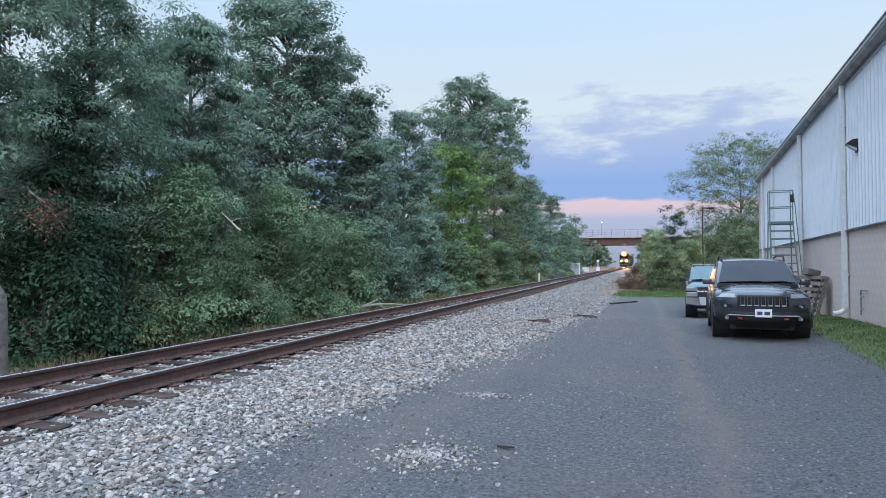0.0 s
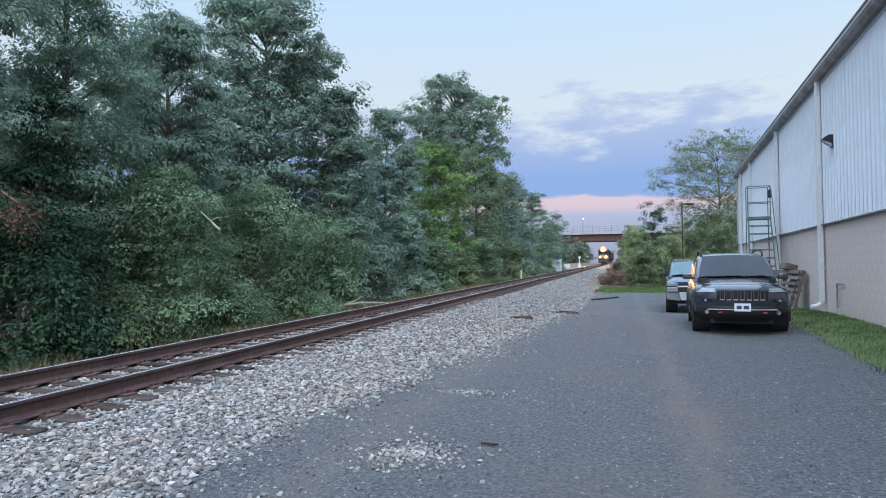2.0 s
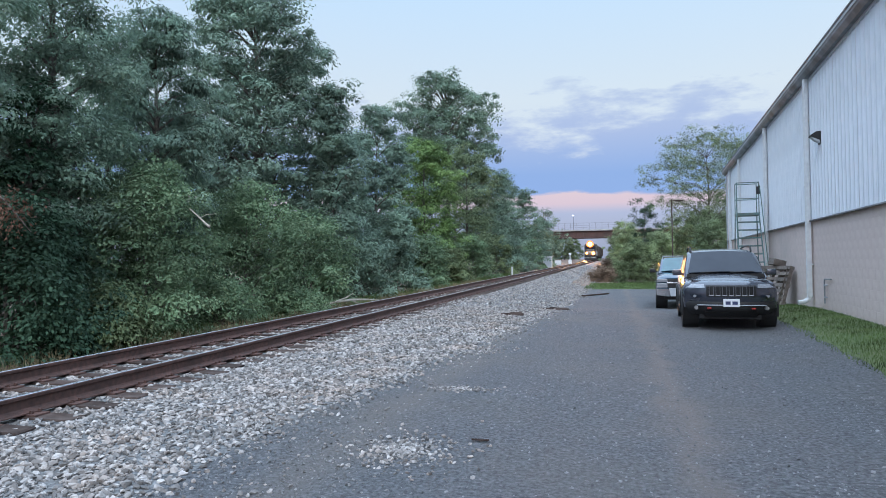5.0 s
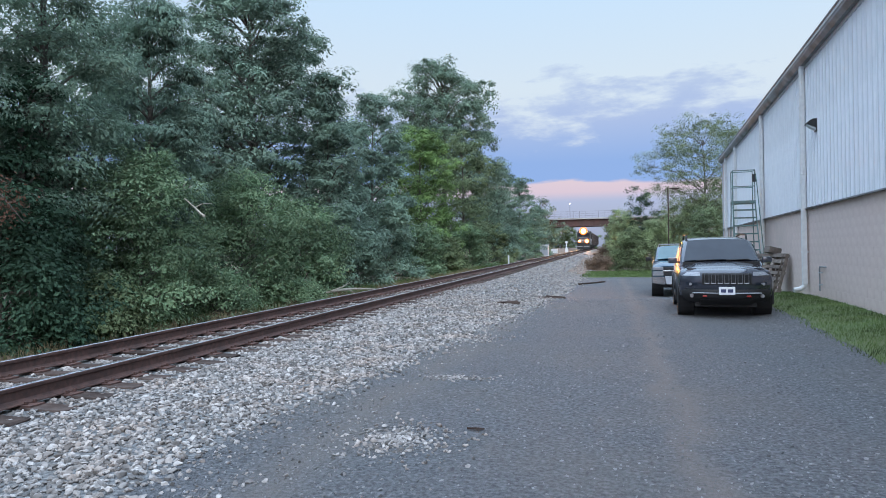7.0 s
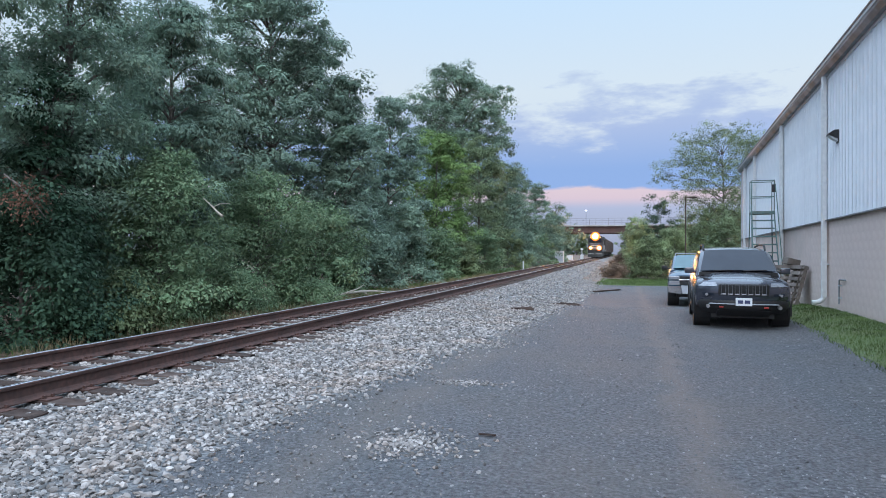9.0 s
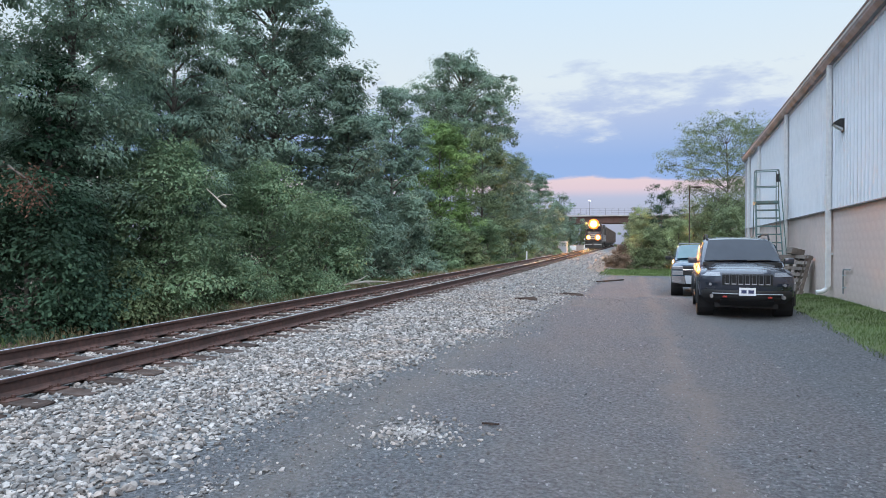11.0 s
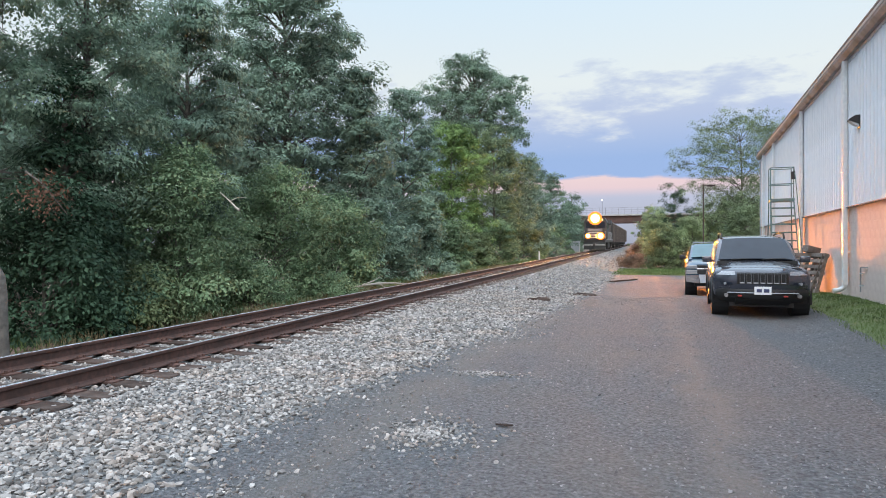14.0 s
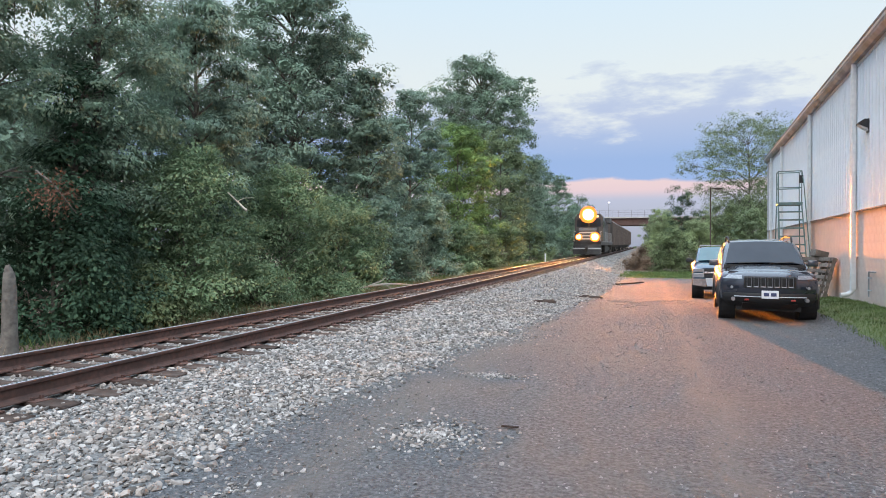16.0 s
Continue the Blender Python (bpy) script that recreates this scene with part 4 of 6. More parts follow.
# downspouts in front of the wall
for k, y in enumerate((19.55, 26.35, 34.1, 38.3, 12.2)):
    bm = bmesh.new()
    low = 0.14 - 0.4 * smooth(19, 30, y)
    box(bm, WALL_X - 0.135, WALL_X - 0.025, y - 0.085, y + 0.085, low + 0.1, EAVE_Z - 0.12, 0.02)
    for f in (-0.05, 0.0, 0.05):
        box(bm, WALL_X - 0.141, WALL_X - 0.13, y + f - 0.01, y + f + 0.01, low + 0.14, EAVE_Z - 0.2)
    spout = part("downspout", bm, M_PIPE, hall, "white metal downspout")
    bm = bmesh.new()
    tube(bm, [(WALL_X - 0.08, y, low + 0.16), (WALL_X - 0.10, y, low + 0.06), (WALL_X - 0.2, y, low - 0.02), (WALL_X - 0.36, y - 0.02, low - 0.05)], [0.06, 0.065, 0.065, 0.07], 10)
    part("outlet", bm, M_PIPE, spout, "white bent outlet at the foot", flat=False)
    for z in (1.1, 3.2, 5.0):
        part("strap", box(bmesh.new(), WALL_X - 0.142, WALL_X + 0.03, y - 0.1, y + 0.1, z, z + 0.035), M_PIPE, spout)

# wall lamp over the lot
wl_y = 18.35
lamp = thing("wall_lamp", "black metal wall lamp with a hooded shade", "wall lamp", m=pose(0, 0, 0, 0, 0, -TURN) @ pose(WALL_X, wl_y, 4.32) @ Matrix.Scale(0.72, 4))
part("housing", extrude(bmesh.new(), [(0.0, -0.24), (0.0, 0.2), (-0.16, 0.2), (-0.33, 0.09), (-0.35, 0.03), (-0.06, -0.10), (-0.04, -0.24)], -0.17, 0.17), M_BLACK, lamp)
part("lens", extrude(bmesh.new(), [(-0.05, -0.19), (-0.06, -0.105), (-0.33, 0.025), (-0.22, -0.09)], -0.14, 0.14), M_GLASSY, lamp, "clear ribbed lens")
part("back_plate", box(bmesh.new(), -0.012, 0.03, -0.13, 0.13, -0.2, 0.16, 0.005), M_BLACK, lamp)

# small pipe stub on the block wall
vent = thing("wall_pipe", "short bent grey pipe on the block wall", "pipe", m=pose(0, 0, 0, 0, 0, -TURN) @ pose(WALL_X, 18.0, 0.0))
bm = bmesh.new()
tube(bm, [(-0.04, 0.12, 0.16), (-0.04, 0.12, 0.72), (-0.04, 0.09, 0.76), (-0.04, -0.5, 0.77)], 0.018, 8)
part("pipe", bm, M_GUTTER, vent, flat=False)
for z in (0.3, 0.6):
    part("clip", box(bmesh.new(), -0.06, 0.02, 0.09, 0.15, z, z + 0.03), M_TRIM, vent)


# rolling ladder against the wall
def rolling_ladder():
    m = pose(0, 0, 0, 0, 0, -TURN) @ pose(3.2, 25.2, -0.34) @ Matrix.Diagonal((1, 1, 1.23, 1))
    ob = thing("rolling_ladder", "green steel rolling ladder with a railed platform", "ladder", m=m)
    w = 0.42
    for s in (-w, w):
        bm = bmesh.new()
        tube(bm, [(s, -1.0, 0.05), (s * 0.86, 0.28, 2.62)], 0.022, 8)
        part("side_rail", bm, M_GREEN, ob, flat=False)
        bm = bmesh.new()
        tube(bm, [(s, 0.95, 0.05), (s * 0.86, 0.85, 2.62)], 0.02, 8)
        part("rear_leg", bm, M_GREEN, ob, flat=False)
        bm = bmesh.new()
        tube(bm, [(s * 1.12, -0.75, 1.0), (s * 1.1, -0.72, 1.25), (s * 0.95, 0.12, 3.2), (s * 0.86, 0.25, 3.55), (s * 0.86, 0.85, 3.55), (s * 0.86, 0.85, 2.6)], 0.016, 8)
        part("hand_rail", bm, M_GREEN, ob, flat=False)
        bm = bmesh.new()
        tube(bm, [(s * 0.86, 0.28, 2.62), (s * 0.86, 0.28, 3.55)], 0.016, 8)
        part("post", bm, M_GREEN, ob, flat=False)
        for y in (-1.0, 0.95):
            bm = bmesh.new()
            rod(bm, (s - 0.02, y, 0.06), (s + 0.02, y, 0.06), 0.06, seg=12)
            part("caster", bm, M_BLACK, ob, "small black wheel")
    for k in range(10):
        u = (k + 1) / 11
        y, z = -1.0 + 1.28 * u, 0.05 + 2.57 * u
        ww = w * (1 - 0.14 * u)
        part("step", box(bmesh.new(), -ww, ww, y - 0.02, y + 0.16, z - 0.02, z + 0.02, 0.004), M_GREEN, ob)
    part("platform", box(bmesh.new(), -0.38, 0.38, 0.2, 0.9, 2.58, 2.66, 0.008), M_GREEN, ob)
    for z in (3.08, 3.55):
        for y in (0.28, 0.85):
            bm = bmesh.new()
            tube(bm, [(-w * 0.86, y, z), (w * 0.86, y, z)], 0.014, 8)
            part("cross_rail", bm, M_GREEN, ob, flat=False)
    part("hook_box", box(bmesh.new(), 0.27, 0.40, 0.18, 0.28, 3.2, 3.42, 0.01), M_BLACK, ob, "small black box on the rail")
    return ob


rolling_ladder()


# pallets that lean on the wall
def pallet(m, label):
    ob = thing("pallet", label, "pallet", "pallets leaning on the wall", m=m)
    for y in (-0.46, -0.0, 0.46):
        part("stringer", box(bmesh.new(), -0.045, 0.045, y - 0.02, y + 0.02, 0, 1.2, 0.004), M_PALLET, ob)
    for k in range(7):
        z = 0.0 + k * 0.183
        part("slat", box(bmesh.new(), -0.066, -0.046, -0.5, 0.5, z, z + 0.1, 0.003), M_PALLET, ob)
    for z in (0.02, 0.55, 1.08):
        part("slat", box(bmesh.new(), 0.046, 0.066, -0.5, 0.5, z, z + 0.1, 0.003), M_PALLET, ob)
    return ob


WT = pose(0, 0, 0, 0, 0, -TURN)
pallet(WT @ pose(3.55, 22.1, -0.12, 0, 14, 8), "grey weathered wooden pallet leaning on the wall")
pallet(WT @ pose(3.40, 22.2, -0.12, 0, 17, 14), "grey weathered wooden pallet leaning on another")
pallet(WT @ pose(3.22, 22.4, -0.12, 0, 15, 62), "brown wooden pallet leaning askew")
bm = bmesh.new()
box(bm, -0.2, 0.2, -0.16, 0.16, 0, 0.2, 0.01)
tagged(part("crate", bm, M_PALLET, at=WT @ pose(3.62, 22.6, 1.05, 0, 14, 20)), "small grey wooden crate on the leaning pallets", "crate")


# ---------------------------------------------------------------- vehicles
M_CARPAINT = surface("charcoal_car_paint", (0.040, 0.044, 0.060), (0.052, 0.057, 0.076), 3, 0.22, 0.3, 0, coat=1.0)
M_NAVY = surface("navy_truck_paint", (0.022, 0.055, 0.095), (0.032, 0.075, 0.12), 3, 0.2, 0.2, 0, coat=1.0)
M_CLAD = surface("black_plastic", (0.012, 0.012, 0.013), (0.02, 0.02, 0.021), 40, 0.6, bump=0.1, bscale=200)
M_TYRE = surface("tyre_rubber", (0.012, 0.012, 0.012), (0.026, 0.025, 0.024), 20, 0.85, bump=0.3, bscale=60)
M_RIM = surface("alloy_rim", (0.25, 0.25, 0.26), (0.36, 0.36, 0.37), 20, 0.35, 0.8, 0)
M_FRAME = surface("dull_grille_frame", (0.15, 0.155, 0.17), (0.2, 0.205, 0.22), 20, 0.35, 0.6, 0)
M_CHROME = surface("chrome", (0.62, 0.63, 0.65), (0.7, 0.71, 0.73), 10, 0.15, 0.95, 0)
M_GLASS = surface("tinted_glass", (0.016, 0.021, 0.032), (0.022, 0.028, 0.04), 2, 0.06, 0, 0, spec=0.25)
M_TEAL = surface("teal_tinted_glass", (0.03, 0.10, 0.12), (0.04, 0.12, 0.14), 2, 0.06, 0, 0, spec=1.0)
M_LENS = surface("headlight_lens", (0.20, 0.21, 0.23), (0.34, 0.35, 0.37), 30, 0.1, 0.2, 0, coat=1.0)
M_AMBER = surface("amber_lens", (0.8, 0.33, 0.06), (0.9, 0.42, 0.1), 30, 0.2, 0, 0)
M_RED = surface("red_tow_hook", (0.35, 0.03, 0.025), (0.42, 0.045, 0.035), 20, 0.4, 0, 0)
M_PLATE = surface("white_number_plate", (0.72, 0.74, 0.76), (0.8, 0.81, 0.83), 20, 0.4, 0, 0)
M_INK = surface("dark_blue_ink", (0.04, 0.05, 0.12), (0.05, 0.06, 0.14), 20, 0.5, 0, 0)


def skin(rows, n=1):
    """Half outlines (x, z) at stations along y, mirrored to a closed body."""
    out = []
    for y, half in rows:
        half = [(x, z) for x, z in half]
        out.append([(x, y, z) for x, z in half] + [(-x, y, z) for x, z in reversed(half[:-1])] if half[-1][0] == 0 else [(x, y, z) for x, z in half] + [(-x, y, z) for x, z in reversed(half)])
    bm = bmesh.new()
    loft(bm, out)
    return bm


def rounded(bm, offset=0.02, angle=25):
    """Softens the sharp edges."""
    sharp = [e for e in bm.edges if len(e.link_faces) == 2 and e.calc_face_angle(0) > radians(angle)]
    bmesh.ops.bevel(bm, geom=sharp, offset=offset, segments=2, affect="EDGES", profile=0.6, clamp_overlap=True)
    return bm


def wheel(parent, x, y, R, w, rim=M_RIM):
    side = 1 if x > 0 else -1
    bm = bmesh.new()
    prof = [(R * 0.62, -w / 2), (R * 0.9, -w / 2), (R * 0.985, -w * 0.4), (R, -w * 0.28), (R, w * 0.28), (R * 0.985, w * 0.4), (R * 0.9, w / 2), (R * 0.62, w / 2)]
    seg = 28
    rings = [[bm.verts.new((u, r * math.cos(2 * math.pi * k / seg), r * math.sin(2 * math.pi * k / seg))) for r, u in prof] for k in range(seg)]
    for k in range(seg):
        a, b = rings[k], rings[(k + 1) % seg]
        for i in range(len(prof)):
            j = (i + 1) % len(prof)
            bm.faces.new((a[i], a[j], b[j], b[i]))
    ob = thing("wheel", "", "", m=pose(x, y, R))
    ob.parent = parent
    part("tyre", bm, M_TYRE, ob, "black rubber tyre", flat=False)
    bm = bmesh.new()
    rod(bm, (-w * 0.3, 0, 0), (w * 0.3, 0, 0), R * 0.63, seg=28)
    for k in range(5):
        a = 2 * math.pi * k / 5
        box(bm, side * w * 0.3, side * w * 0.42, -0.035, 0.035, R * 0.08, R * 0.6, 0.008, Matrix.Rotation(a, 4, "X"))
    rod(bm, (side * w * 0.3, 0, 0), (side * w * 0.44, 0, 0), R * 0.14, seg=16)
    part("rim", bm, rim, ob, "grey alloy rim")


def pane(parent, name, corners, material, label="", thick=0.012, out=(0, -1, 0.4), bulge=0.0, n=8):
    """A thin bowed pane between four corners: low left, low right, top right, top left."""
    a, b, c, d = [Vector(p) for p in corners]
    out = Vector(out).normalized()
    bm = bmesh.new()

    def grid(off):
        return [[bm.verts.new(a.lerp(b, i / n).lerp(d.lerp(c, i / n), j / 3) + out * (off + bulge * (1 - (2 * i / n - 1) ** 2))) for i in range(n + 1)] for j in range(4)]
    g, h = grid(thick), grid(0)
    for j in range(3):
        for i in range(n):
            bm.faces.new((g[j][i], g[j][i + 1], g[j + 1][i + 1], g[j + 1][i]))
            bm.faces.new((h[j][i + 1], h[j][i], h[j + 1][i], h[j + 1][i + 1]))
    rim = [(0, i) for i in range(n + 1)] + [(j, n) for j in range(1, 4)] + [(3, i) for i in range(n - 1, -1, -1)] + [(j, 0) for j in (2, 1)]
    for (j0, i0), (j1, i1) in zip(rim, rim[1:] + rim[:1]):
        bm.faces.new((g[j0][i0], h[j0][i0], h[j1][i1], g[j1][i1]))
    return part(name, bm, material, parent, label, flat=False)


def mirror_part(parent, x, y, z, size, paint):
    s = 1 if x > 0 else -1
    bm = bmesh.new()
    box(bm, x, x + s * size, y - 0.06, y + 0.07, z, z + size * 0.66, size * 0.16)
    ob = part("door_mirror", bm, paint, parent, flat=False)
    bm = bmesh.new()
    box(bm, x - s * 0.08, x + s * 0.02, y - 0.02, y + 0.04, z + 0.01, z + 0.06, 0.01)
    part("arm", bm, M_CLAD, ob)


def suv(m):
    ob = thing("suv", "charcoal sport utility car with a seven-slot grille, parked", "car", m=m)
    st = []
    for y, wb, wm, z0, zs, zt in ((-2.06, .52, .74, .50, .80, .88), (-2.04, .58, .82, .42, .92, .985), (-2.0, .60, .88, .37, .95, 1.015), (-1.95, .62, .915, .34, .97, 1.03), (-1.55, .62, .925, .34, 1.00, 1.065),
                                  (-1.10, .64, .93, .32, 1.03, 1.11), (-0.85, .80, .93, .30, 1.05, 1.15), (0.0, .82, .93, .30, 1.06, 1.12), (1.2, .80, .93, .32, 1.08, 1.14), (1.9, .70, .90, .36, 1.08, 1.14), (2.28, .60, .80, .45, 1.0, 1.08)):
        st.append((y, [(0, z0), (wb, z0), (wm - 0.02, z0 + 0.13), (wm, z0 + 0.3), (wm - 0.005, zs - 0.13), (wm - 0.05, zs - 0.03), (wm - 0.13, zs), (wm - 0.30, zs + (zt - zs) * .45), (wm - 0.40, zt - 0.006), (wm - 0.55, zt + 0.004), (0, zt + 0.012)]))
    body = part("body", rounded(skin(st), 0.012, 35), M_CARPAINT, ob, flat=False)
    gh = []
    for y, h, wt in ((-1.0, 1.10, .80), (-0.62, 1.36, .755), (-0.26, 1.585, .70), (0.0, 1.635, .69), (0.5, 1.665, .685), (1.2, 1.655, .675), (1.75, 1.60, .66), (2.02, 1.42, .67), (2.2, 1.12, .73)):
        gh.append((y, [(0, 1.02), (.86, 1.02), (.86 - (.86 - wt) * (h - 1.05) / .6 * .35, 1.05 + (h - 1.05) * .4), (wt + 0.045, h - .07), (wt - 0.03, h - .018), (wt - .25, h + 0.012), (0, h + .02)]))
    part("cabin", rounded(skin(gh), 0.01, 40), M_CARPAINT, ob, flat=False)
    pane(ob, "windshield", ((-.77, -0.985, 1.135), (.77, -0.985, 1.135), (.645, -0.25, 1.58), (-.645, -0.25, 1.58)), M_GLASS, "dark reflective windshield", 0.02, (0, -.5, .86), 0.03)
    for s in (-1, 1):
        pane(ob, "side_window", ((s * .862, -.55, 1.14), (s * .862, .28, 1.14), (s * .765, .28, 1.54), (s * .79, -.12, 1.49)), M_GLASS, "", 0.012, (s, 0, .4), 0.0, 3)
        pane(ob, "side_window", ((s * .862, .36, 1.14), (s * .862, 1.18, 1.14), (s * .755, 1.12, 1.54), (s * .765, .36, 1.545)), M_GLASS, "", 0.012, (s, 0, .4), 0.0, 3)
        bm = bmesh.new()
        tube(bm, [(s * .665, -0.1, 1.61), (s * .665, 0.02, 1.715), (s * .66, 0.9, 1.74), (s * .65, 1.6, 1.70), (s * .65, 1.7, 1.60)], 0.022, 8)
        part("roof_rail", bm, M_CLAD, ob, flat=False)
        mirror_part(ob, s * .90, -0.72, 1.09, 0.20, M_CARPAINT)
        # swept lamp at the bonnet's edge, main lamp below it, fog lamp in the bumper
        bm = bmesh.new()
        rod(bm, (s * .68, -2.15, .71), (s * .70, -2.262, .71), 0.028, seg=14)
        part("projector_lamp", bm, M_LENS, ob, "round clear lamp")
        bm = bmesh.new()
        rod(bm, (s * .67, -2.16, .475), (s * .675, -2.272, .475), 0.036, seg=16)
        part("fog_lamp", bm, M_RIM, ob, "round fog lamp")
        bm = bmesh.new()
        box(bm, s * .42 - 0.04, s * .42 + 0.04, -2.31, -2.2, .455, .485, 0.008)
        part("tow_hook", bm, M_RED, ob, "red tow hook")
        for y in (-1.38, 1.33):
            wheel(ob, s * .80, y, .365, .235)
            bm = bmesh.new()
            pts = [(s * .925, y + .43 * math.cos(a), .37 + .43 * math.sin(a)) for a in steps(-0.2, math.pi + 0.2, 12)]
            tube(bm, pts, 0.035, 6)
            part("arch_trim", bm, M_CLAD, ob, "black wheel-arch trim", flat=False)
            bm = bmesh.new()
            rod(bm, (s * .60, y, .40), (s * .928, y, .40), .40, seg=24)
            part("wheel_well", bm, M_CLAD, ob)
        pane(ob, "door_handle", ((s * .93, .02, .93), (s * .93, .2, .93), (s * .93, .2, .965), (s * .93, .02, .965)), M_CHROME, "", 0.02, (s, 0, 0), 0.0, 2)
        bm = bmesh.new()
        box(bm, s * .80, s * .935, -1.0, 0.95, .30, .42, 0.03)
        part("sill", bm, M_CLAD, ob)
    def face(u, fall=.30):
        return -2.315 + fall * abs(u) ** 2.6

    def nose(name, levels, mat, label):
        """A bowed front skin: height, half width, set back and fall to the sides at each level."""
        us = steps(-1, 1, 20)
        bm = bmesh.new()
        front = [[(w * u, face(u, f) + d, z) for u in us] for z, w, d, f in levels]
        back = [[(w * .92 * u, -1.95, z) for u in us] for z, w, d, f in reversed(levels)]
        loft(bm, front + back + [front[0]], close=False)
        return part(name, bm, mat, ob, label, flat=False)

    nose("fascia", ((.585, .86, .015, .34), (.63, .885, .0, .33), (.76, .895, -.002, .33), (.88, .895, .004, .36), (.945, .87, .05, .40), (.985, .82, .12, .40), (1.015, .76, .24, .34)), M_CARPAINT, "charcoal front panel")
    nose("bumper", ((.33, .74, .16, .28), (.40, .82, .05, .30), (.46, .86, .0, .33), (.56, .875, -.012, .33), (.60, .87, .006, .33)), M_CLAD, "black plastic bumper")
    def patch(name, s, u0, u1, levels, mat, label):
        """A thin piece that follows the front skin on one side."""
        us = steps(u0, u1, 8)
        bm = bmesh.new()
        rows = [[(s * w * (u + lean), face(u + lean, f) + d + off, z) for u in us] for off, seq in ((-.012, levels), (.02, levels[::-1])) for z, w, d, f, lean in seq]
        loft(bm, rows + [rows[0]], close=False)
        return part(name, bm, mat, ob, label, flat=False)

    for s in (-1, 1):
        patch("headlight", s, .56, .96, ((.872, .895, .004, .358, 0), (.905, .888, .02, .375, .01), (.945, .87, .05, .40, .03)), M_LENS, "slim clear headlight")
        patch("main_lamp", s, .62, .86, ((.685, .89, .0, .33, 0), (.71, .892, -.001, .33, .01), (.738, .894, -.002, .33, .02)), M_GLASS, "dark main lamp glass")
    grille = nose("grille", ((.70, .47, -.006, .06), (.72, .475, -.014, .06), (.90, .475, -.010, .06), (.925, .47, .014, .06)), M_CLAD, "black grille with seven slots")
    for k in range(7):
        cx = -.378 + .126 * k
        fy = face(cx / .475, .06)
        bm = bmesh.new()
        o = [(-.045, .715), (.045, .715), (.045, .91), (-.045, .91)]
        i = [(-.034, .735), (.034, .735), (.034, .895), (-.034, .895)]
        for (p, q), (u, v) in zip(zip(o, o[1:] + o[:1]), zip(i, i[1:] + i[:1])):
            f = [bm.verts.new((cx + a, fy - .026, b)) for a, b in (p, q)] + [bm.verts.new((cx + a, fy - .020, b)) for a, b in (v, u)]
            g = [bm.verts.new((cx + a, fy + .008, b)) for a, b in (p, q)]
            bm.faces.new(f)
            bm.faces.new((f[0], f[1], g[1], g[0]))
        part("slot_frame", bm, M_FRAME, grille, "dull silver slot frame")
    part("bumper_strip", extrude(bmesh.new(), [(-.66, -2.262), (-.3, -2.328), (.3, -2.328), (.66, -2.262), (.6, -2.2), (-.6, -2.2)], .525, .54, "z"), M_TRIM, ob, "grey strip")
    part("skid_plate", rounded(extrude(bmesh.new(), [(-2.26, .40), (-2.1, .29), (-1.6, .27), (-1.6, .36), (-2.1, .43)], -.5, .5, "x"), 0.01, 20), M_CLAD, ob)
    plate = part("number_plate", box(bmesh.new(), -.155, .155, -2.345, -2.325, .50, .655, 0.004), M_PLATE, ob, "white number plate with dark bars")
    part("plate_bar", box(bmesh.new(), -.115, -.02, -2.3475, -2.344, .545, .61), M_INK, plate)
    part("plate_bar", box(bmesh.new(), .015, .115, -2.3475, -2.344, .545, .61), M_INK, plate)
    pane(ob, "bonnet_decal", ((.26, -1.62, 1.062), (.60, -1.60, 1.038), (.63, -1.28, 1.066), (.34, -1.18, 1.108)), M_CLAD, "matt black patch on the bonnet", 0.008, (0, -.1, 1), 0.004, 4)
    part("cowl", rounded(extrude(bmesh.new(), [(-.80, -1.06), (.80, -1.06), (.78, -.96), (-.78, -.96)], 1.06, 1.128, "z"), .012, 20), M_CLAD, ob, "black cowl under the windshield")
    for s in (-0.5, 0.12):
        bm = bmesh.new()
        tube(bm, [(s, -1.02, 1.16), (s + .48, -0.99, 1.175)], 0.012, 6)
        part("wiper", bm, M_CLAD, ob)
    part("underbody", box(bmesh.new(), -.6, .6, -2.0, 2.1, .24, .36), M_CLAD, ob)
    return ob


sx, sy = from_wall(1.47, 16.8)
suv(pose(sx, sy, ground_z(sx, sy - 1.3) - 0.015, 0, 0, -TURN) @ Matrix.Diagonal((1, 1, 1.045, 1)))


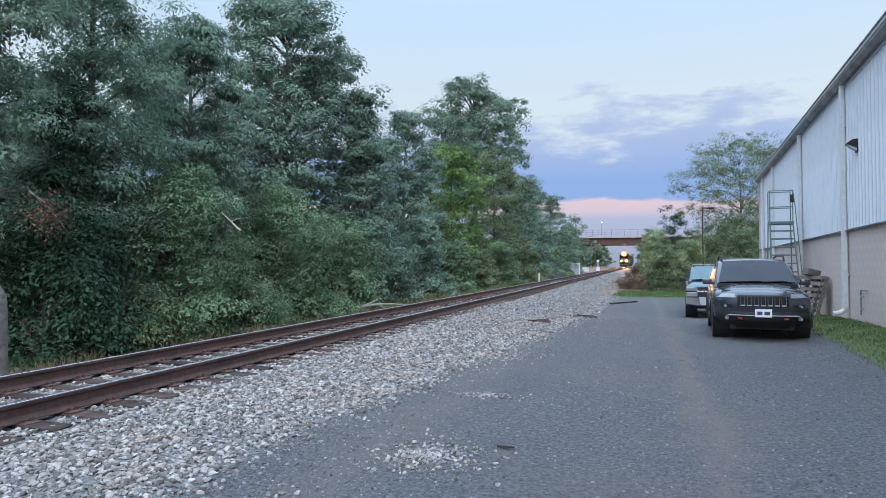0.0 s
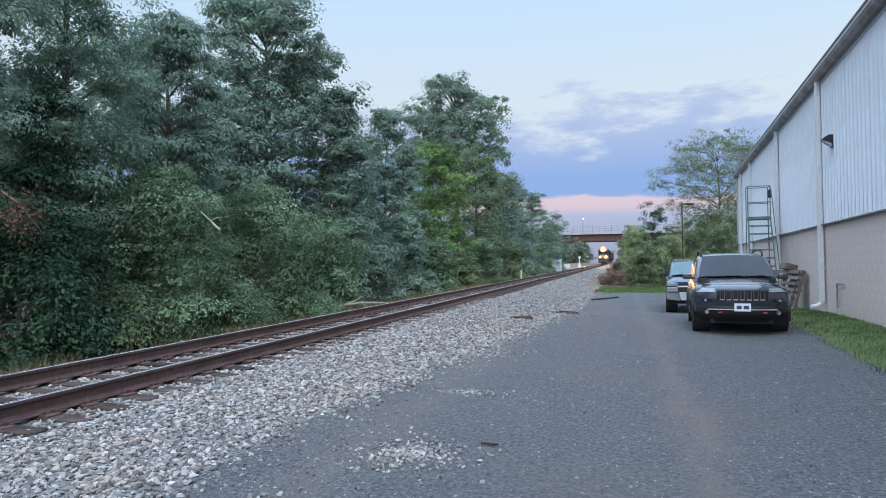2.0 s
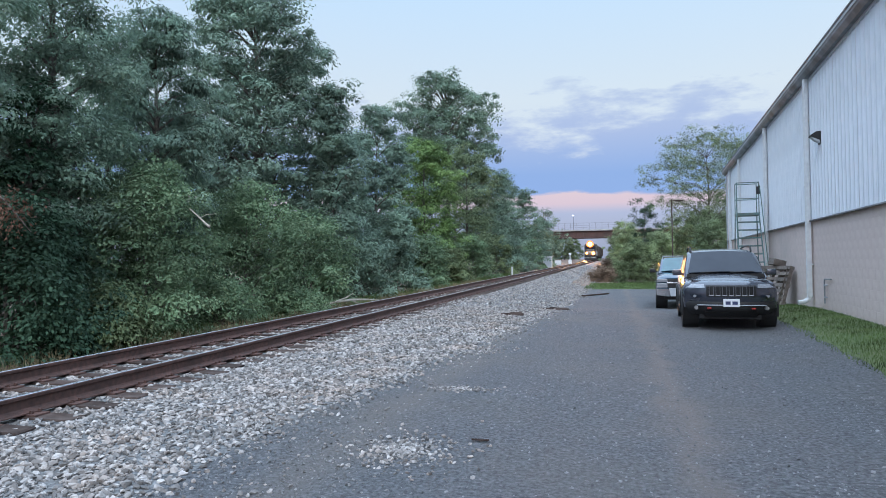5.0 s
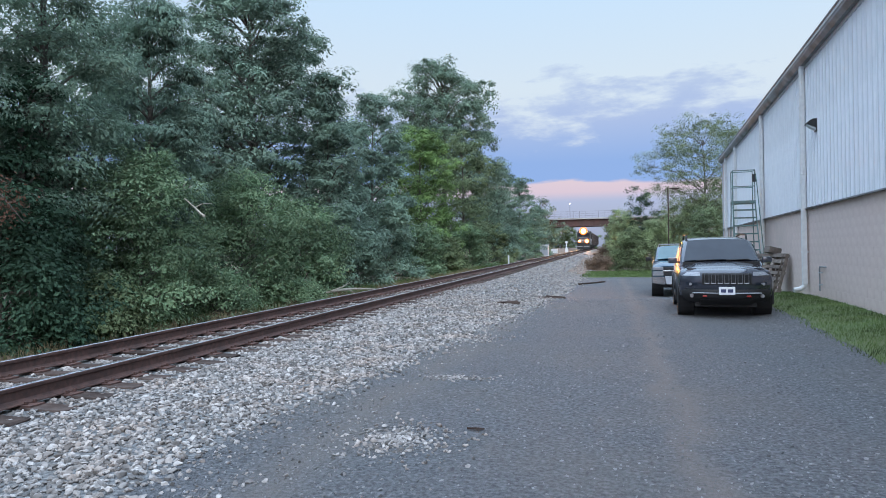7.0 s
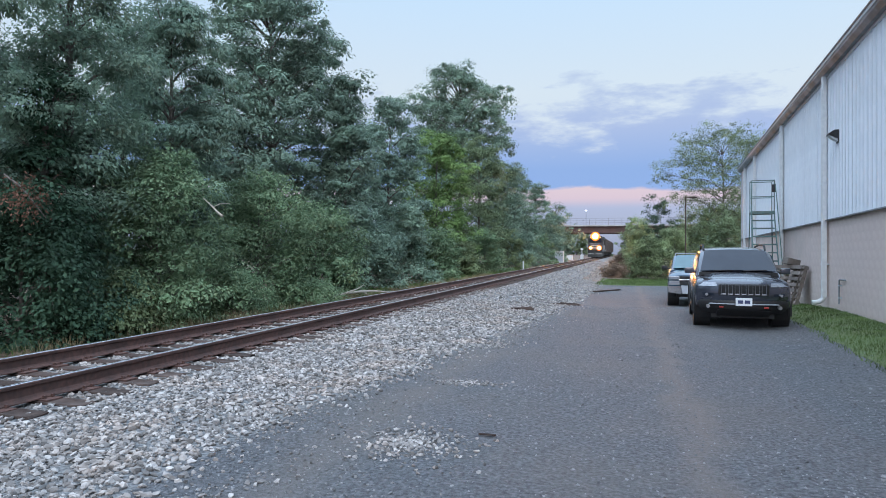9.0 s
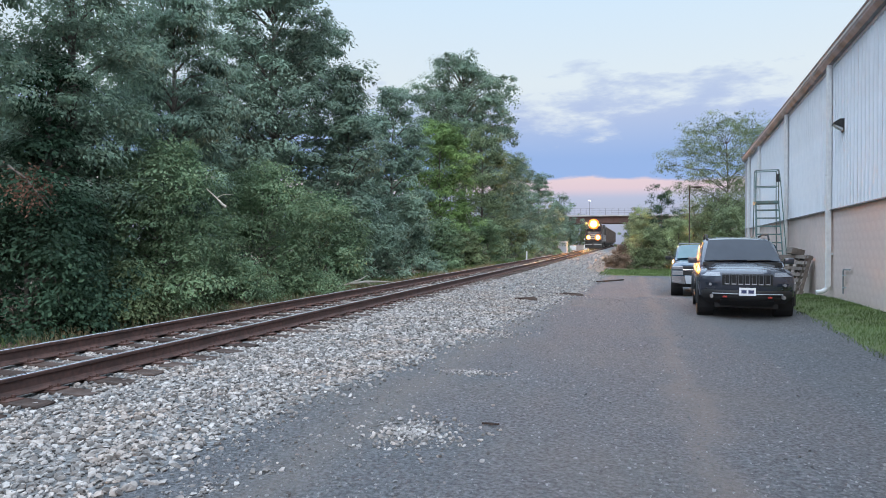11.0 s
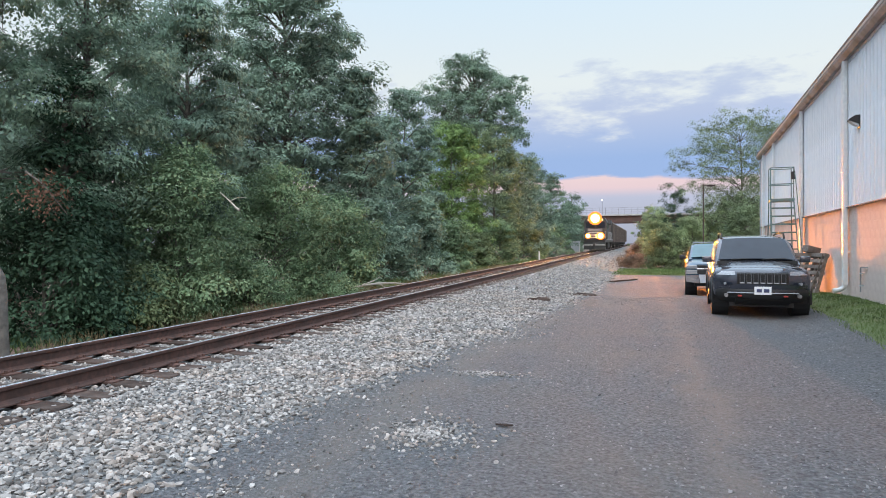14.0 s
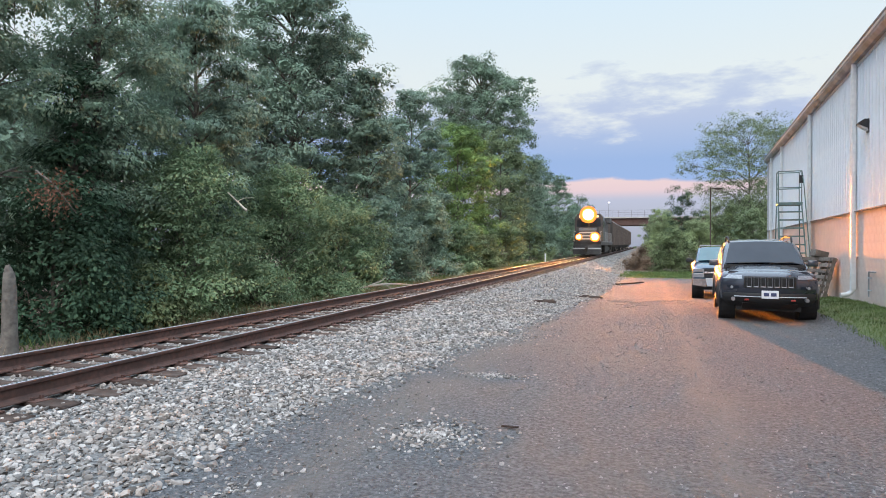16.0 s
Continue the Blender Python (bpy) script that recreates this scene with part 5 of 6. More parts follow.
def pickup(m):
    ob = thing("pickup_truck", "navy pickup truck with chrome bumper, parked", "pickup truck", m=m)
    st = []
    for y, wb, wm, z0, zs, zt in ((-2.85, .80, .92, .62, 1.10, 1.16), (-2.75, .84, .98, .55, 1.16, 1.22), (-2.2, .85, 1.0, .48, 1.20, 1.29), (-1.3, .85, 1.0, .46, 1.24, 1.33), (-1.05, .9, 1.0, .46, 1.24, 1.33), (.9, .9, 1.0, .46, 1.26, 1.33), (.95, .9, 1.0, .5, 1.3, 1.31), (2.8, .9, .99, .6, 1.32, 1.33)):
        st.append((y, [(0, z0), (wb, z0), (wm, z0 + .15), (wm, zs - .15), (wm - .04, zs - .03), (wm - .12, zs), (wm - .3, zt), (0, zt)]))
    part("body", rounded(skin(st), 0.02, 35), M_NAVY, ob, flat=False)
    gh = []
    for y, h, wt in ((-1.1, 1.34, .86), (-.7, 1.6, .8), (-.3, 1.85, .74), (0, 1.90, .73), (.6, 1.91, .73), (.85, 1.86, .74), (.95, 1.34, .85)):
        gh.append((y, [(0, 1.25), (.94, 1.25), (wt + .04, h - .07), (wt - .03, h - .02), (0, h)]))
    part("cab", rounded(skin(gh), 0.012, 40), M_NAVY, ob, flat=False)
    pane(ob, "windshield", ((-.80, -1.09, 1.36), (.80, -1.09, 1.36), (.68, -.33, 1.835), (-.68, -.33, 1.835)), M_TEAL, "windshield with a teal tint", 0.02, (0, -.5, .86), 0.05)
    for s in (-1, 1):
        pane(ob, "side_window", ((s * .945, -.75, 1.36), (s * .945, .8, 1.36), (s * .80, .7, 1.8), (s * .80, -.25, 1.8)), M_GLASS, "", 0.012, (s, 0, .3), 0.0, 3)
        mirror_part(ob, s * 1.0, -.85, 1.32, .21, M_CLAD)
        for y in (-1.9, 1.75):
            wheel(ob, s * .84, y, .40, .27)
            bm = bmesh.new()
            rod(bm, (s * .6, y, .45), (s * 1.005, y, .45), .47, seg=24)
            part("wheel_well", bm, M_CLAD, ob)
        part("headlight", box(bmesh.new(), s * .60, s * .97, -2.90, -2.70, 1.01, 1.13, 0.02), M_LENS, ob, "upper clear headlight")
        part("headlight", box(bmesh.new(), s * .60, s * .97, -2.91, -2.70, .82, .97, 0.02), M_LENS, ob, "lower clear headlight")
        part("bumper_end", rounded(extrude(bmesh.new(), [(s * .55, .50), (s * .98, .56), (s * .98, .78), (s * .45, .78)], -2.98, -2.75), 0.02, 20), M_CHROME, ob, "chrome bumper corner")
    part("grille", box(bmesh.new(), -.6, .6, -2.90, -2.7, .82, 1.13, 0.02), M_CLAD, ob, "black grille")
    part("grille_bar", box(bmesh.new(), -.62, .62, -2.925, -2.85, .955, 1.02, 0.012), M_CHROME, ob, "chrome bar across the grille")
    part("badge", box(bmesh.new(), -.1, .1, -2.94, -2.92, .955, 1.02, 0.01), M_AMBER, ob, "small gold badge")
    part("bumper", rounded(extrude(bmesh.new(), [(-.5, .52), (.5, .52), (.55, .8), (-.55, .8)], -3.02, -2.75), 0.02, 20), M_TRIM, ob, "grey bumper middle")
    plate = part("number_plate", box(bmesh.new(), -.155, .155, -3.04, -3.02, .6, .75, 0.004), M_PLATE, ob, "white number plate")
    part("plate_bar", box(bmesh.new(), -.11, .11, -3.043, -3.039, .65, .71), M_INK, plate)
    bm = bmesh.new()
    for s in (-.7, .7):
        tube(bm, [(s, -.15, 1.88), (s, .8, 1.90), ], 0.02, 6)
    part("roof_rack", box(bm, -.72, .72, -.2, -.14, 1.93, 1.965, 0.01), M_TRIM, ob, "grey roof rack bar")
    for s in (-.68, .68):
        part("rack_foot", box(bmesh.new(), s - .02, s + .02, -.19, -.15, 1.86, 1.94), M_CLAD, ob)
    part("front_skirt", box(bmesh.new(), -.7, .7, -2.7, -2.3, .38, .6, 0.03), M_CLAD, ob)
    return ob


px, py = 2.55, 27.2
pickup(pose(px, py, ground_z(px, py - 1.5) - 0.02, 0, 0, -TURN))


# ---------------------------------------------------------------- the bridge
M_GIRDER = surface("brown_girder", (0.085, 0.042, 0.036), (0.13, 0.068, 0.056), 0.8, 0.7, 0.1, 0.1, 10, stain=(0.07, 0.05, 0.045), sscale=0.4, samount=0.6)
M_CONCRETE = surface("pale_concrete", (0.36, 0.35, 0.34), (0.48, 0.47, 0.45), 0.9, 0.85, bump=0.2, bscale=12, stain=(0.26, 0.24, 0.22), sscale=0.25, samount=0.6)
M_FENCE = surface("galvanised_fence", (0.16, 0.16, 0.18), (0.22, 0.22, 0.24), 5, 0.5, 0.6, 0)
BY = 216.0
bridge = thing("road_bridge", "brown steel girder road bridge with pale concrete deck", "bridge", kind="structure", m=pose(0, 0, 0.4))
for y in (BY, BY + 3.2, BY + 6.4, BY + 9.6):
    part("girder", extrude(bmesh.new(), [(y - .22, 8.15), (y + .22, 8.15), (y + .22, 8.22), (y + .03, 8.24), (y + .03, 10.28), (y + .22, 10.3), (y + .22, 10.37), (y - .22, 10.37), (y - .22, 10.3), (y - .03, 10.28), (y - .03, 8.24), (y - .22, 8.22)], -46, 30, "x"), M_GIRDER, bridge)
for k in range(38):
    part("stiffener", box(bmesh.new(), -46 + 2 * k, -45.95 + 2 * k, BY - .2, BY - .03, 8.23, 10.29), M_GIRDER, bridge)
part("deck", box(bmesh.new(), -46, 30, BY - 1.0, BY + 10.6, 10.38, 10.62, 0.03), M_CONCRETE, bridge, "pale concrete deck")
part("parapet", box(bmesh.new(), -46, 30, BY - 1.0, BY - .75, 10.62, 10.8, 0.03), M_CONCRETE, bridge, "low concrete parapet")
part("parapet", box(bmesh.new(), -46, 30, BY + 10.3, BY + 10.55, 10.62, 10.8, 0.03), M_CONCRETE, bridge, "low concrete parapet")
for k in range(39):
    part("fence_post", box(bmesh.new(), -46.04 + 2 * k, -45.96 + 2 * k, BY - .92, BY - .84, 10.8, 13.0), M_FENCE, bridge)
for z in (11.5, 12.2, 12.95):
    part("fence_rail", box(bmesh.new(), -46, 30, BY - .905, BY - .855, z, z + .05), M_FENCE, bridge)
for x in (-21.0, 5.5):
    for y in (BY, BY + 4.8, BY + 9.6):
        bm = bmesh.new()
        rod(bm, (x, y, -.6), (x, y, 7.4), .55, seg=16)
        part("pier_column", bm, M_CONCRETE, bridge, flat=False)
    part("pier_cap", box(bmesh.new(), x - .7, x + .7, BY - 1, BY + 10.6, 7.4, 8.15, 0.05), M_CONCRETE, bridge)
for x0, x1 in ((-60, -44), (28, 48)):
    part("abutment", box(bmesh.new(), x0, x1, BY - 1.2, BY + 10.8, -1, 10.37, 0.05), M_CONCRETE, bridge)

street = thing("street_lamp", "tall street lamp with a small lit head on the bridge", "street lamp", m=pose(-13.6, BY + 8, 11.02))
part("pole", rod(bmesh.new(), (0, 0, 0), (0, 0, 5.6), .09, .06), M_FENCE, street, flat=False)
part("lamp_head", box(bmesh.new(), -.28, .28, -.35, .1, 5.6, 5.78, 0.04), M_FENCE, street)
part("bulb", box(bmesh.new(), -.22, .22, -.38, .0, 5.42, 5.6, 0.03), glow("street_lamp_glow", (0.9, 0.95, 1.0), 6.0), street, "glowing white bulb")

# light pole in front of the bushes
post = thing("light_pole", "slim dark light pole with a short arm, unlit", "light pole", m=pose(4.23, 52, ground_z(4.23, 52)))
part("pole", rod(bmesh.new(), (0, 0, -.2), (0, 0, 6.5), .055, .04), M_TIE, post, flat=False)
part("arm", rod(bmesh.new(), (0, 0, 6.36), (.35, 0, 6.40), .03, .03), M_TIE, post, flat=False)
part("lamp_head", box(bmesh.new(), .28, .82, -.1, .1, 6.3, 6.43, 0.03), M_TIE, post)

# ---------------------------------------------------------------- track side
marker = thing("marker_post", "white plastic marker post beside the rail", "post", m=pose(-9.2, 59.0, ground_z(-9.2, 59.0)))
part("post", box(bmesh.new(), -.06, .06, -.03, .03, -.1, .95, 0.01), M_PIPE, marker)
part("base", box(bmesh.new(), -.09, .09, -.06, .06, -.05, .12, 0.01), M_TRIM, marker)
cab = thing("signal_cabinet", "pale grey trackside equipment cabinet", "cabinet", m=pose(-9.95, 99, ground_z(-9.95, 99)) @ Matrix.Scale(0.78, 4))
part("body", box(bmesh.new(), -.85, .85, -.5, .5, .15, 2.3, 0.03), M_PIPE, cab)
part("roof", box(bmesh.new(), -.95, .95, -.6, .6, 2.3, 2.4, 0.02), M_TRIM, cab)
part("door", box(bmesh.new(), -.7, .7, -.525, -.5, .3, 2.1, 0.01), M_TRIM, cab)
part("plinth", box(bmesh.new(), -.95, .95, -.6, .6, -.2, .15), M_CONCRETE, cab)
box2 = thing("trackside_box", "small white trackside box on legs", "box", m=pose(-9.35, 110, ground_z(-9.35, 110)))
part("body", box(bmesh.new(), -.5, .5, -.35, .35, .4, 1.15, 0.03), M_PIPE, box2)
for s in (-.4, .4):
    part("leg", box(bmesh.new(), s - .05, s + .05, -.05, .05, -.1, .4), M_TRIM, box2)
sig = thing("signal_post", "pale trackside post with a small box", "post", m=pose(-10.0, 150, ground_z(-10, 150)))
part("post", rod(bmesh.new(), (0, 0, -.1), (0, 0, 2.6), .09), M_PIPE, sig, flat=False)
part("box", box(bmesh.new(), -.35, .35, -.3, .3, .0, .9, 0.03), M_PIPE, sig)
part("sign", box(bmesh.new(), -.3, .3, -.12, -.09, 2.1, 2.5, 0.01), M_PIPE, sig)


def timber(x, y, L, w, h, turn, label, n=2):
    ob = thing("scrap_timber", label, "timber", "scrap timbers on the ballast", m=pose(x, y, ground_z(x, y) + 0.01, 0, 0, turn))
    for k in range(n):
        bm = bmesh.new()
        box(bm, -L / 2 + .2 * k, L / 2 - .1 * k, -w / 2, w / 2, 0.0, h, 0.012)
        bmesh.ops.subdivide_edges(bm, edges=[e for e in bm.edges if abs(e.verts[0].co.x - e.verts[1].co.x) > .4], cuts=5)
        for v in bm.verts:
            v.co += Vector((0, 1, 1)) * .02 * noise.noise(v.co * 4 + Vector((k * 5, x, 0)))
        part("plank", bm, M_TIE, ob, at=pose(0, .14 * k, .02 * k, 0, 2 * k, 9 * k))


timber(-2.75, 17.6, 0.62, .12, .06, -14, "broken dark tie pieces lying on the stones", 3)
timber(-1.95, 21.9, 0.95, .10, .05, -18, "dark broken timber lying on the stones", 2)
timber(-1.12, 5.35, 0.15, .025, .012, 5, "small dark wood splinter on the gravel", 1)
timber(-1.0, 34.0, 2.6, .12, .07, 62, "pale fallen timber at the grass edge", 1)

# fallen branch beyond the far rail, and a torn bleached limb in the vines
fallen = thing("fallen_branch", "bleached fallen branch lying beside the far rail", "branch", m=pose(-9.15, 21.5, ground_z(-9.15, 21.5)))
bm = bmesh.new()
tube(bm, [(-.6, -2.1, .10), (-.3, -1.0, .26), (0, 0, .30), (.05, 1.2, .24), (.1, 2.8, .12)], [.02, .035, .045, .035, .02], 7)
part("stem", bm, M_DEAD, fallen, flat=False)
for q in ([(0, 0, .3), (.15, .3, .12), (.05, .8, .05)], [(-.3, -1, .26), (.1, -.7, .42), (.15, -.2, .55)]):
    part("twig", tube(bmesh.new(), q, [.03, .02, .008], 6), M_DEAD, fallen, flat=False)
torn = thing("torn_limb", "bleached torn tree limb sticking out of the vines", "branch", m=pose(-9.04, 13.0, 2.18) @ Matrix.Scale(0.6, 4))
part("stem", tube(bmesh.new(), [(-1.1, .3, .75), (-.5, .1, .36), (-.15, 0, .10), (0, 0, 0)], [.02, .03, .045, .06], 7), M_DEAD, torn, flat=False)
part("twig", tube(bmesh.new(), [(-.5, .1, .36), (-.3, .25, .5), (.1, .35, .52)], [.02, .015, .006], 6), M_DEAD, torn, flat=False)
M_STUMP = surface("bleached_bark", (0.075, 0.066, 0.058), (0.165, 0.148, 0.13), 12, 0.95, bump=1.0, bscale=22, stain=(0.09, 0.08, 0.07), sscale=3.0, samount=0.5, bdist=0.02)
stump = thing("tree_stump", "tall pale dead stump at the wood's edge", "stump", m=pose(-9.42, 7.4, ground_z(-9.42, 7.4)))
part("stem", tube(bmesh.new(), [(0, 0, -.1), (.01, 0, .12), (.02, 0, .5), (-.02, .03, 1.1), (-.03, .03, 1.36), (-.06, .03, 1.5)], [.2, .135, .11, .1, .08, .03], 14), M_STUMP, stump, flat=False)


# ---------------------------------------------------------------- the train
M_LOCO = surface("black_loco_paint", (0.02, 0.02, 0.022), (0.035, 0.034, 0.034), 1.2, 0.45, 0, 0.05, 10, stain=(0.07, 0.06, 0.055), sscale=0.6, samount=0.5)
M_STRIPE = surface("white_loco_stripe", (0.33, 0.32, 0.31), (0.42, 0.41, 0.40), 2, 0.5, 0, 0)
M_CARSIDE = surface("dark_car_side", (0.06, 0.045, 0.04), (0.10, 0.075, 0.065), 0.6, 0.6, 0, 0.05, 10, stain=(0.14, 0.11, 0.09), sscale=0.3, samount=0.6)
M_BOGIE = surface("grimy_steel", (0.03, 0.027, 0.025), (0.06, 0.053, 0.047), 6, 0.8, 0.2, 0.2, 30)
M_BEAM = glow("headlight_glow", (1.0, 0.36, 0.07), 400000.0)
M_DITCH = glow("ditch_light_glow", (1.0, 0.27, 0.035), 11000000.0)
M_DIM = glow("dim_ditch_light_glow", (1.0, 0.40, 0.09), 800000.0)
M_CAN = surface("lamp_black", (0.0, 0.0, 0.0), (0.0, 0.0, 0.0), 10, 0.95, 0, 0, spec=0.0)
# Emissive rings stand in for bloom round the lamps, wider than real lenses.
M_LAMP = glow("warm_lens_glare", (1.0, 0.55, 0.2), 9.0)
M_HALO = glow("warm_lamp_bloom", (1.0, 0.20, 0.022), 0.95)
M_NUMBER = glow("number_board_glow", (1.0, 0.8, 0.5), 0.2)


def can(parent, name, x, y, z, r, depth, face, label, wide=2.8, turn=0.0, dip=0.0):
    """A lamp: an open can with the glowing face at its back and bright rings round its mouth that imitate bloom; it
    throws a narrow beam ahead.
    """
    lamp = thing(name, label, "", m=pose(x, y, z, dip, 0, turn))
    lamp.parent = parent
    bm = bmesh.new()
    seg = 20
    rings = []
    for rr, yy in ((r + .02, depth), (r + .02, 0), (r, 0), (r, depth - .02), (0.001, depth - .02)):
        rings.append([bm.verts.new((rr * math.cos(2 * math.pi * k / seg), yy, rr * math.sin(2 * math.pi * k / seg))) for k in range(seg)])
    for a, b in zip(rings, rings[1:]):
        for k in range(seg):
            bm.faces.new((a[k], a[(k + 1) % seg], b[(k + 1) % seg], b[k]))
    part("can", bm, M_CAN, lamp, "black lamp can")
    bm = bmesh.new()
    vs = [bm.verts.new((.9 * r * math.cos(2 * math.pi * k / seg), depth - .03, .9 * r * math.sin(2 * math.pi * k / seg))) for k in range(seg)]
    bm.faces.new(vs)
    ob = part("bulb", bm, face, lamp, "glowing warm bulb")
    for ring, r0, r1, mat, label in (("glare_ring", r + .005, r * wide, M_LAMP, "bright glowing lens widened as glare"), ("bloom_rim", r * wide, r * wide * 1.55, M_HALO, "glowing orange rim imitating bloom")):
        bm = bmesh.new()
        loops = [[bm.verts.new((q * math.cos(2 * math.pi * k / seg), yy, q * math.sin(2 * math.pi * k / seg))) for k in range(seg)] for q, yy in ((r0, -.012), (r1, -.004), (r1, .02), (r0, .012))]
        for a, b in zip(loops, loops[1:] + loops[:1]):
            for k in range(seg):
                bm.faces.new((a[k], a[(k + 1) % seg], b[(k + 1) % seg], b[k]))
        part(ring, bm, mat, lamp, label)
    return lamp


def bogie(parent, y, axles, R=.5):
    ob = thing("bogie", "", "", m=pose(0, y, 0))
    ob.parent = parent
    span = 1.7 * (axles - 1)
    for s in (-1, 1):
        part("side_frame", rounded(extrude(bmesh.new(), [(-span / 2 - .5, .45), (span / 2 + .5, .45), (span / 2 + .4, .75), (.4, .95), (-.4, .95), (-span / 2 - .4, .75)], s * .98, s * 1.12, "x"), .02), M_BOGIE, ob)
    for k in range(axles):
        yy = -span / 2 + 1.7 * k
        for s in (-1, 1):
            part("wheel", rod(bmesh.new(), (s * .69, yy, R), (s * .82, yy, R), R, seg=24), M_BOGIE, ob, flat=False)


def locomotive():
    ob = thing("locomotive", "black diesel locomotive with white nose stripes and lit lamps", "locomotive")
    part("frame", box(bmesh.new(), -1.45, 1.45, .7, 22.0, 1.15, 1.6, .03), M_LOCO, ob)
    part("pilot", rounded(extrude(bmesh.new(), [(-1.45, .35), (0, .1), (1.45, .35), (1.45, .75), (-1.45, .75)], .18, 1.2, "z"), .03), M_LOCO, ob, "black pilot plow")
    part("pilot_stripe", extrude(bmesh.new(), [(-1.45, .30), (0, .05), (1.45, .30), (1.45, .36), (-1.45, .36)], .75, .88, "z"), M_STRIPE, ob, "white stripe")
    part("walkway", box(bmesh.new(), -1.5, 1.5, .5, 2.0, 1.5, 1.6, .02), M_LOCO, ob)
    part("short_hood", rounded(extrude(bmesh.new(), [(1.0, 1.6), (1.0, 2.75), (1.25, 3.0), (2.6, 3.1), (2.6, 1.6)], -.95, .95, "x"), .08, 20), M_LOCO, ob, "black nose", flat=False)
    for z in (1.78, 2.12, 2.46):
        part("nose_stripe", box(bmesh.new(), -.9, .9, .985, 1.0, z, z + .13), M_STRIPE, ob, "white stripe")
    part("cab", rounded(extrude(bmesh.new(), [(-1.52, 1.6), (1.52, 1.6), (1.52, 4.15), (1.2, 4.62), (-1.2, 4.62), (-1.52, 4.15)], 2.5, 5.2), .06, 20), M_LOCO, ob, flat=False)
    for s in (-1, 1):
        pane(ob, "windshield", ((s * .12, 2.5, 3.2), (s * 1.3, 2.5, 3.2), (s * 1.25, 2.5, 4.0), (s * .12, 2.5, 4.0)), M_GLASS, "dark cab window", .02, (0, -1, 0), 0, 2)
        pane(ob, "side_window", ((s * 1.52, 2.9, 3.1), (s * 1.52, 4.6, 3.1), (s * 1.52, 4.6, 3.9), (s * 1.52, 2.9, 3.9)), M_GLASS, "", .02, (s, 0, 0), 0, 2)
        part("number_board", box(bmesh.new(), s * .5, s * 1.05, 2.44, 2.52, 4.2, 4.45, .01), M_NUMBER, ob, "lit number board")
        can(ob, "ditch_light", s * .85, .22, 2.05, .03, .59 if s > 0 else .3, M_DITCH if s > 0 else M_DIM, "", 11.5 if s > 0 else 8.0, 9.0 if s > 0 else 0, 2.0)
        part("lamp_bracket", box(bmesh.new(), s * .85 - .1, s * .85 + .1, .83, .95, 1.55, 2.2, .02), M_LOCO, ob)
        bm = bmesh.new()
        tube(bm, [(s * 1.42, .7, 1.6), (s * 1.42, .7, 2.65), (s * 1.42, 2.4, 2.65)], .025, 6)
        part("hand_rail", bm, M_STRIPE, ob, "white hand rail", flat=False)
        for k in range(9):
            part("stanchion", rod(bmesh.new(), (s * 1.44, 6 + 1.7 * k, 1.6), (s * 1.44, 6 + 1.7 * k, 2.65), .022, seg=6), M_STRIPE, ob)
        part("long_rail", tube(bmesh.new(), [(s * 1.44, 5.4, 2.65), (s * 1.44, 20.5, 2.65)], .022, 6), M_STRIPE, ob)
        for k in range(4):
            part("step", box(bmesh.new(), s * 1.1, s * 1.5, .75, 1.0, .35 + .3 * k, .39 + .3 * k), M_STRIPE, ob, "white step edge")
        part("hose", tube(bmesh.new(), [(s * .5, .3, 1.0), (s * .5, .1, .7), (s * .45, .05, .45)], .03, 6), M_BLACK, ob, flat=False)
        part("sill_stripe", box(bmesh.new(), s * 1.452, s * 1.46, 1.0, 21.8, 1.5, 1.58), M_STRIPE, ob, "white sill stripe")
    part("long_hood", rounded(extrude(bmesh.new(), [(-.95, 1.6), (.95, 1.6), (.95, 4.2), (.7, 4.45), (-.7, 4.45), (-.95, 4.2)], 5.2, 20.8), .04, 20), M_LOCO, ob)
    for k in range(16):
        part("hood_door", box(bmesh.new(), .95, .965, 5.6 + .95 * k, 6.45 + .95 * k, 1.8, 3.9, .004), M_LOCO, ob)
    part("radiator", box(bmesh.new(), -1.4, 1.4, 16.5, 20.5, 4.0, 4.7, .06), M_LOCO, ob)
    part("fuel_tank", box(bmesh.new(), -1.35, 1.35, 8.5, 13.5, .3, 1.15, .12), M_BOGIE, ob)
    part("coupler", rounded(box(bmesh.new(), -.16, .16, -.35, .6, .72, 1.05), .04), M_BOGIE, ob)
    part("bell", rod(bmesh.new(), (0, 3.2, 4.62), (0, 3.2, 4.85), .16, .06), M_CHROME, ob, flat=False)
    part("lamp_mount", box(bmesh.new(), -.42, .42, 2.35, 2.5, 4.3, 4.74, .04), M_LOCO, ob)
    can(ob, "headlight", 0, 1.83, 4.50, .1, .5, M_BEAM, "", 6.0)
    bogie(ob, 4.2, 3)
    bogie(ob, 17.8, 3)
    return ob


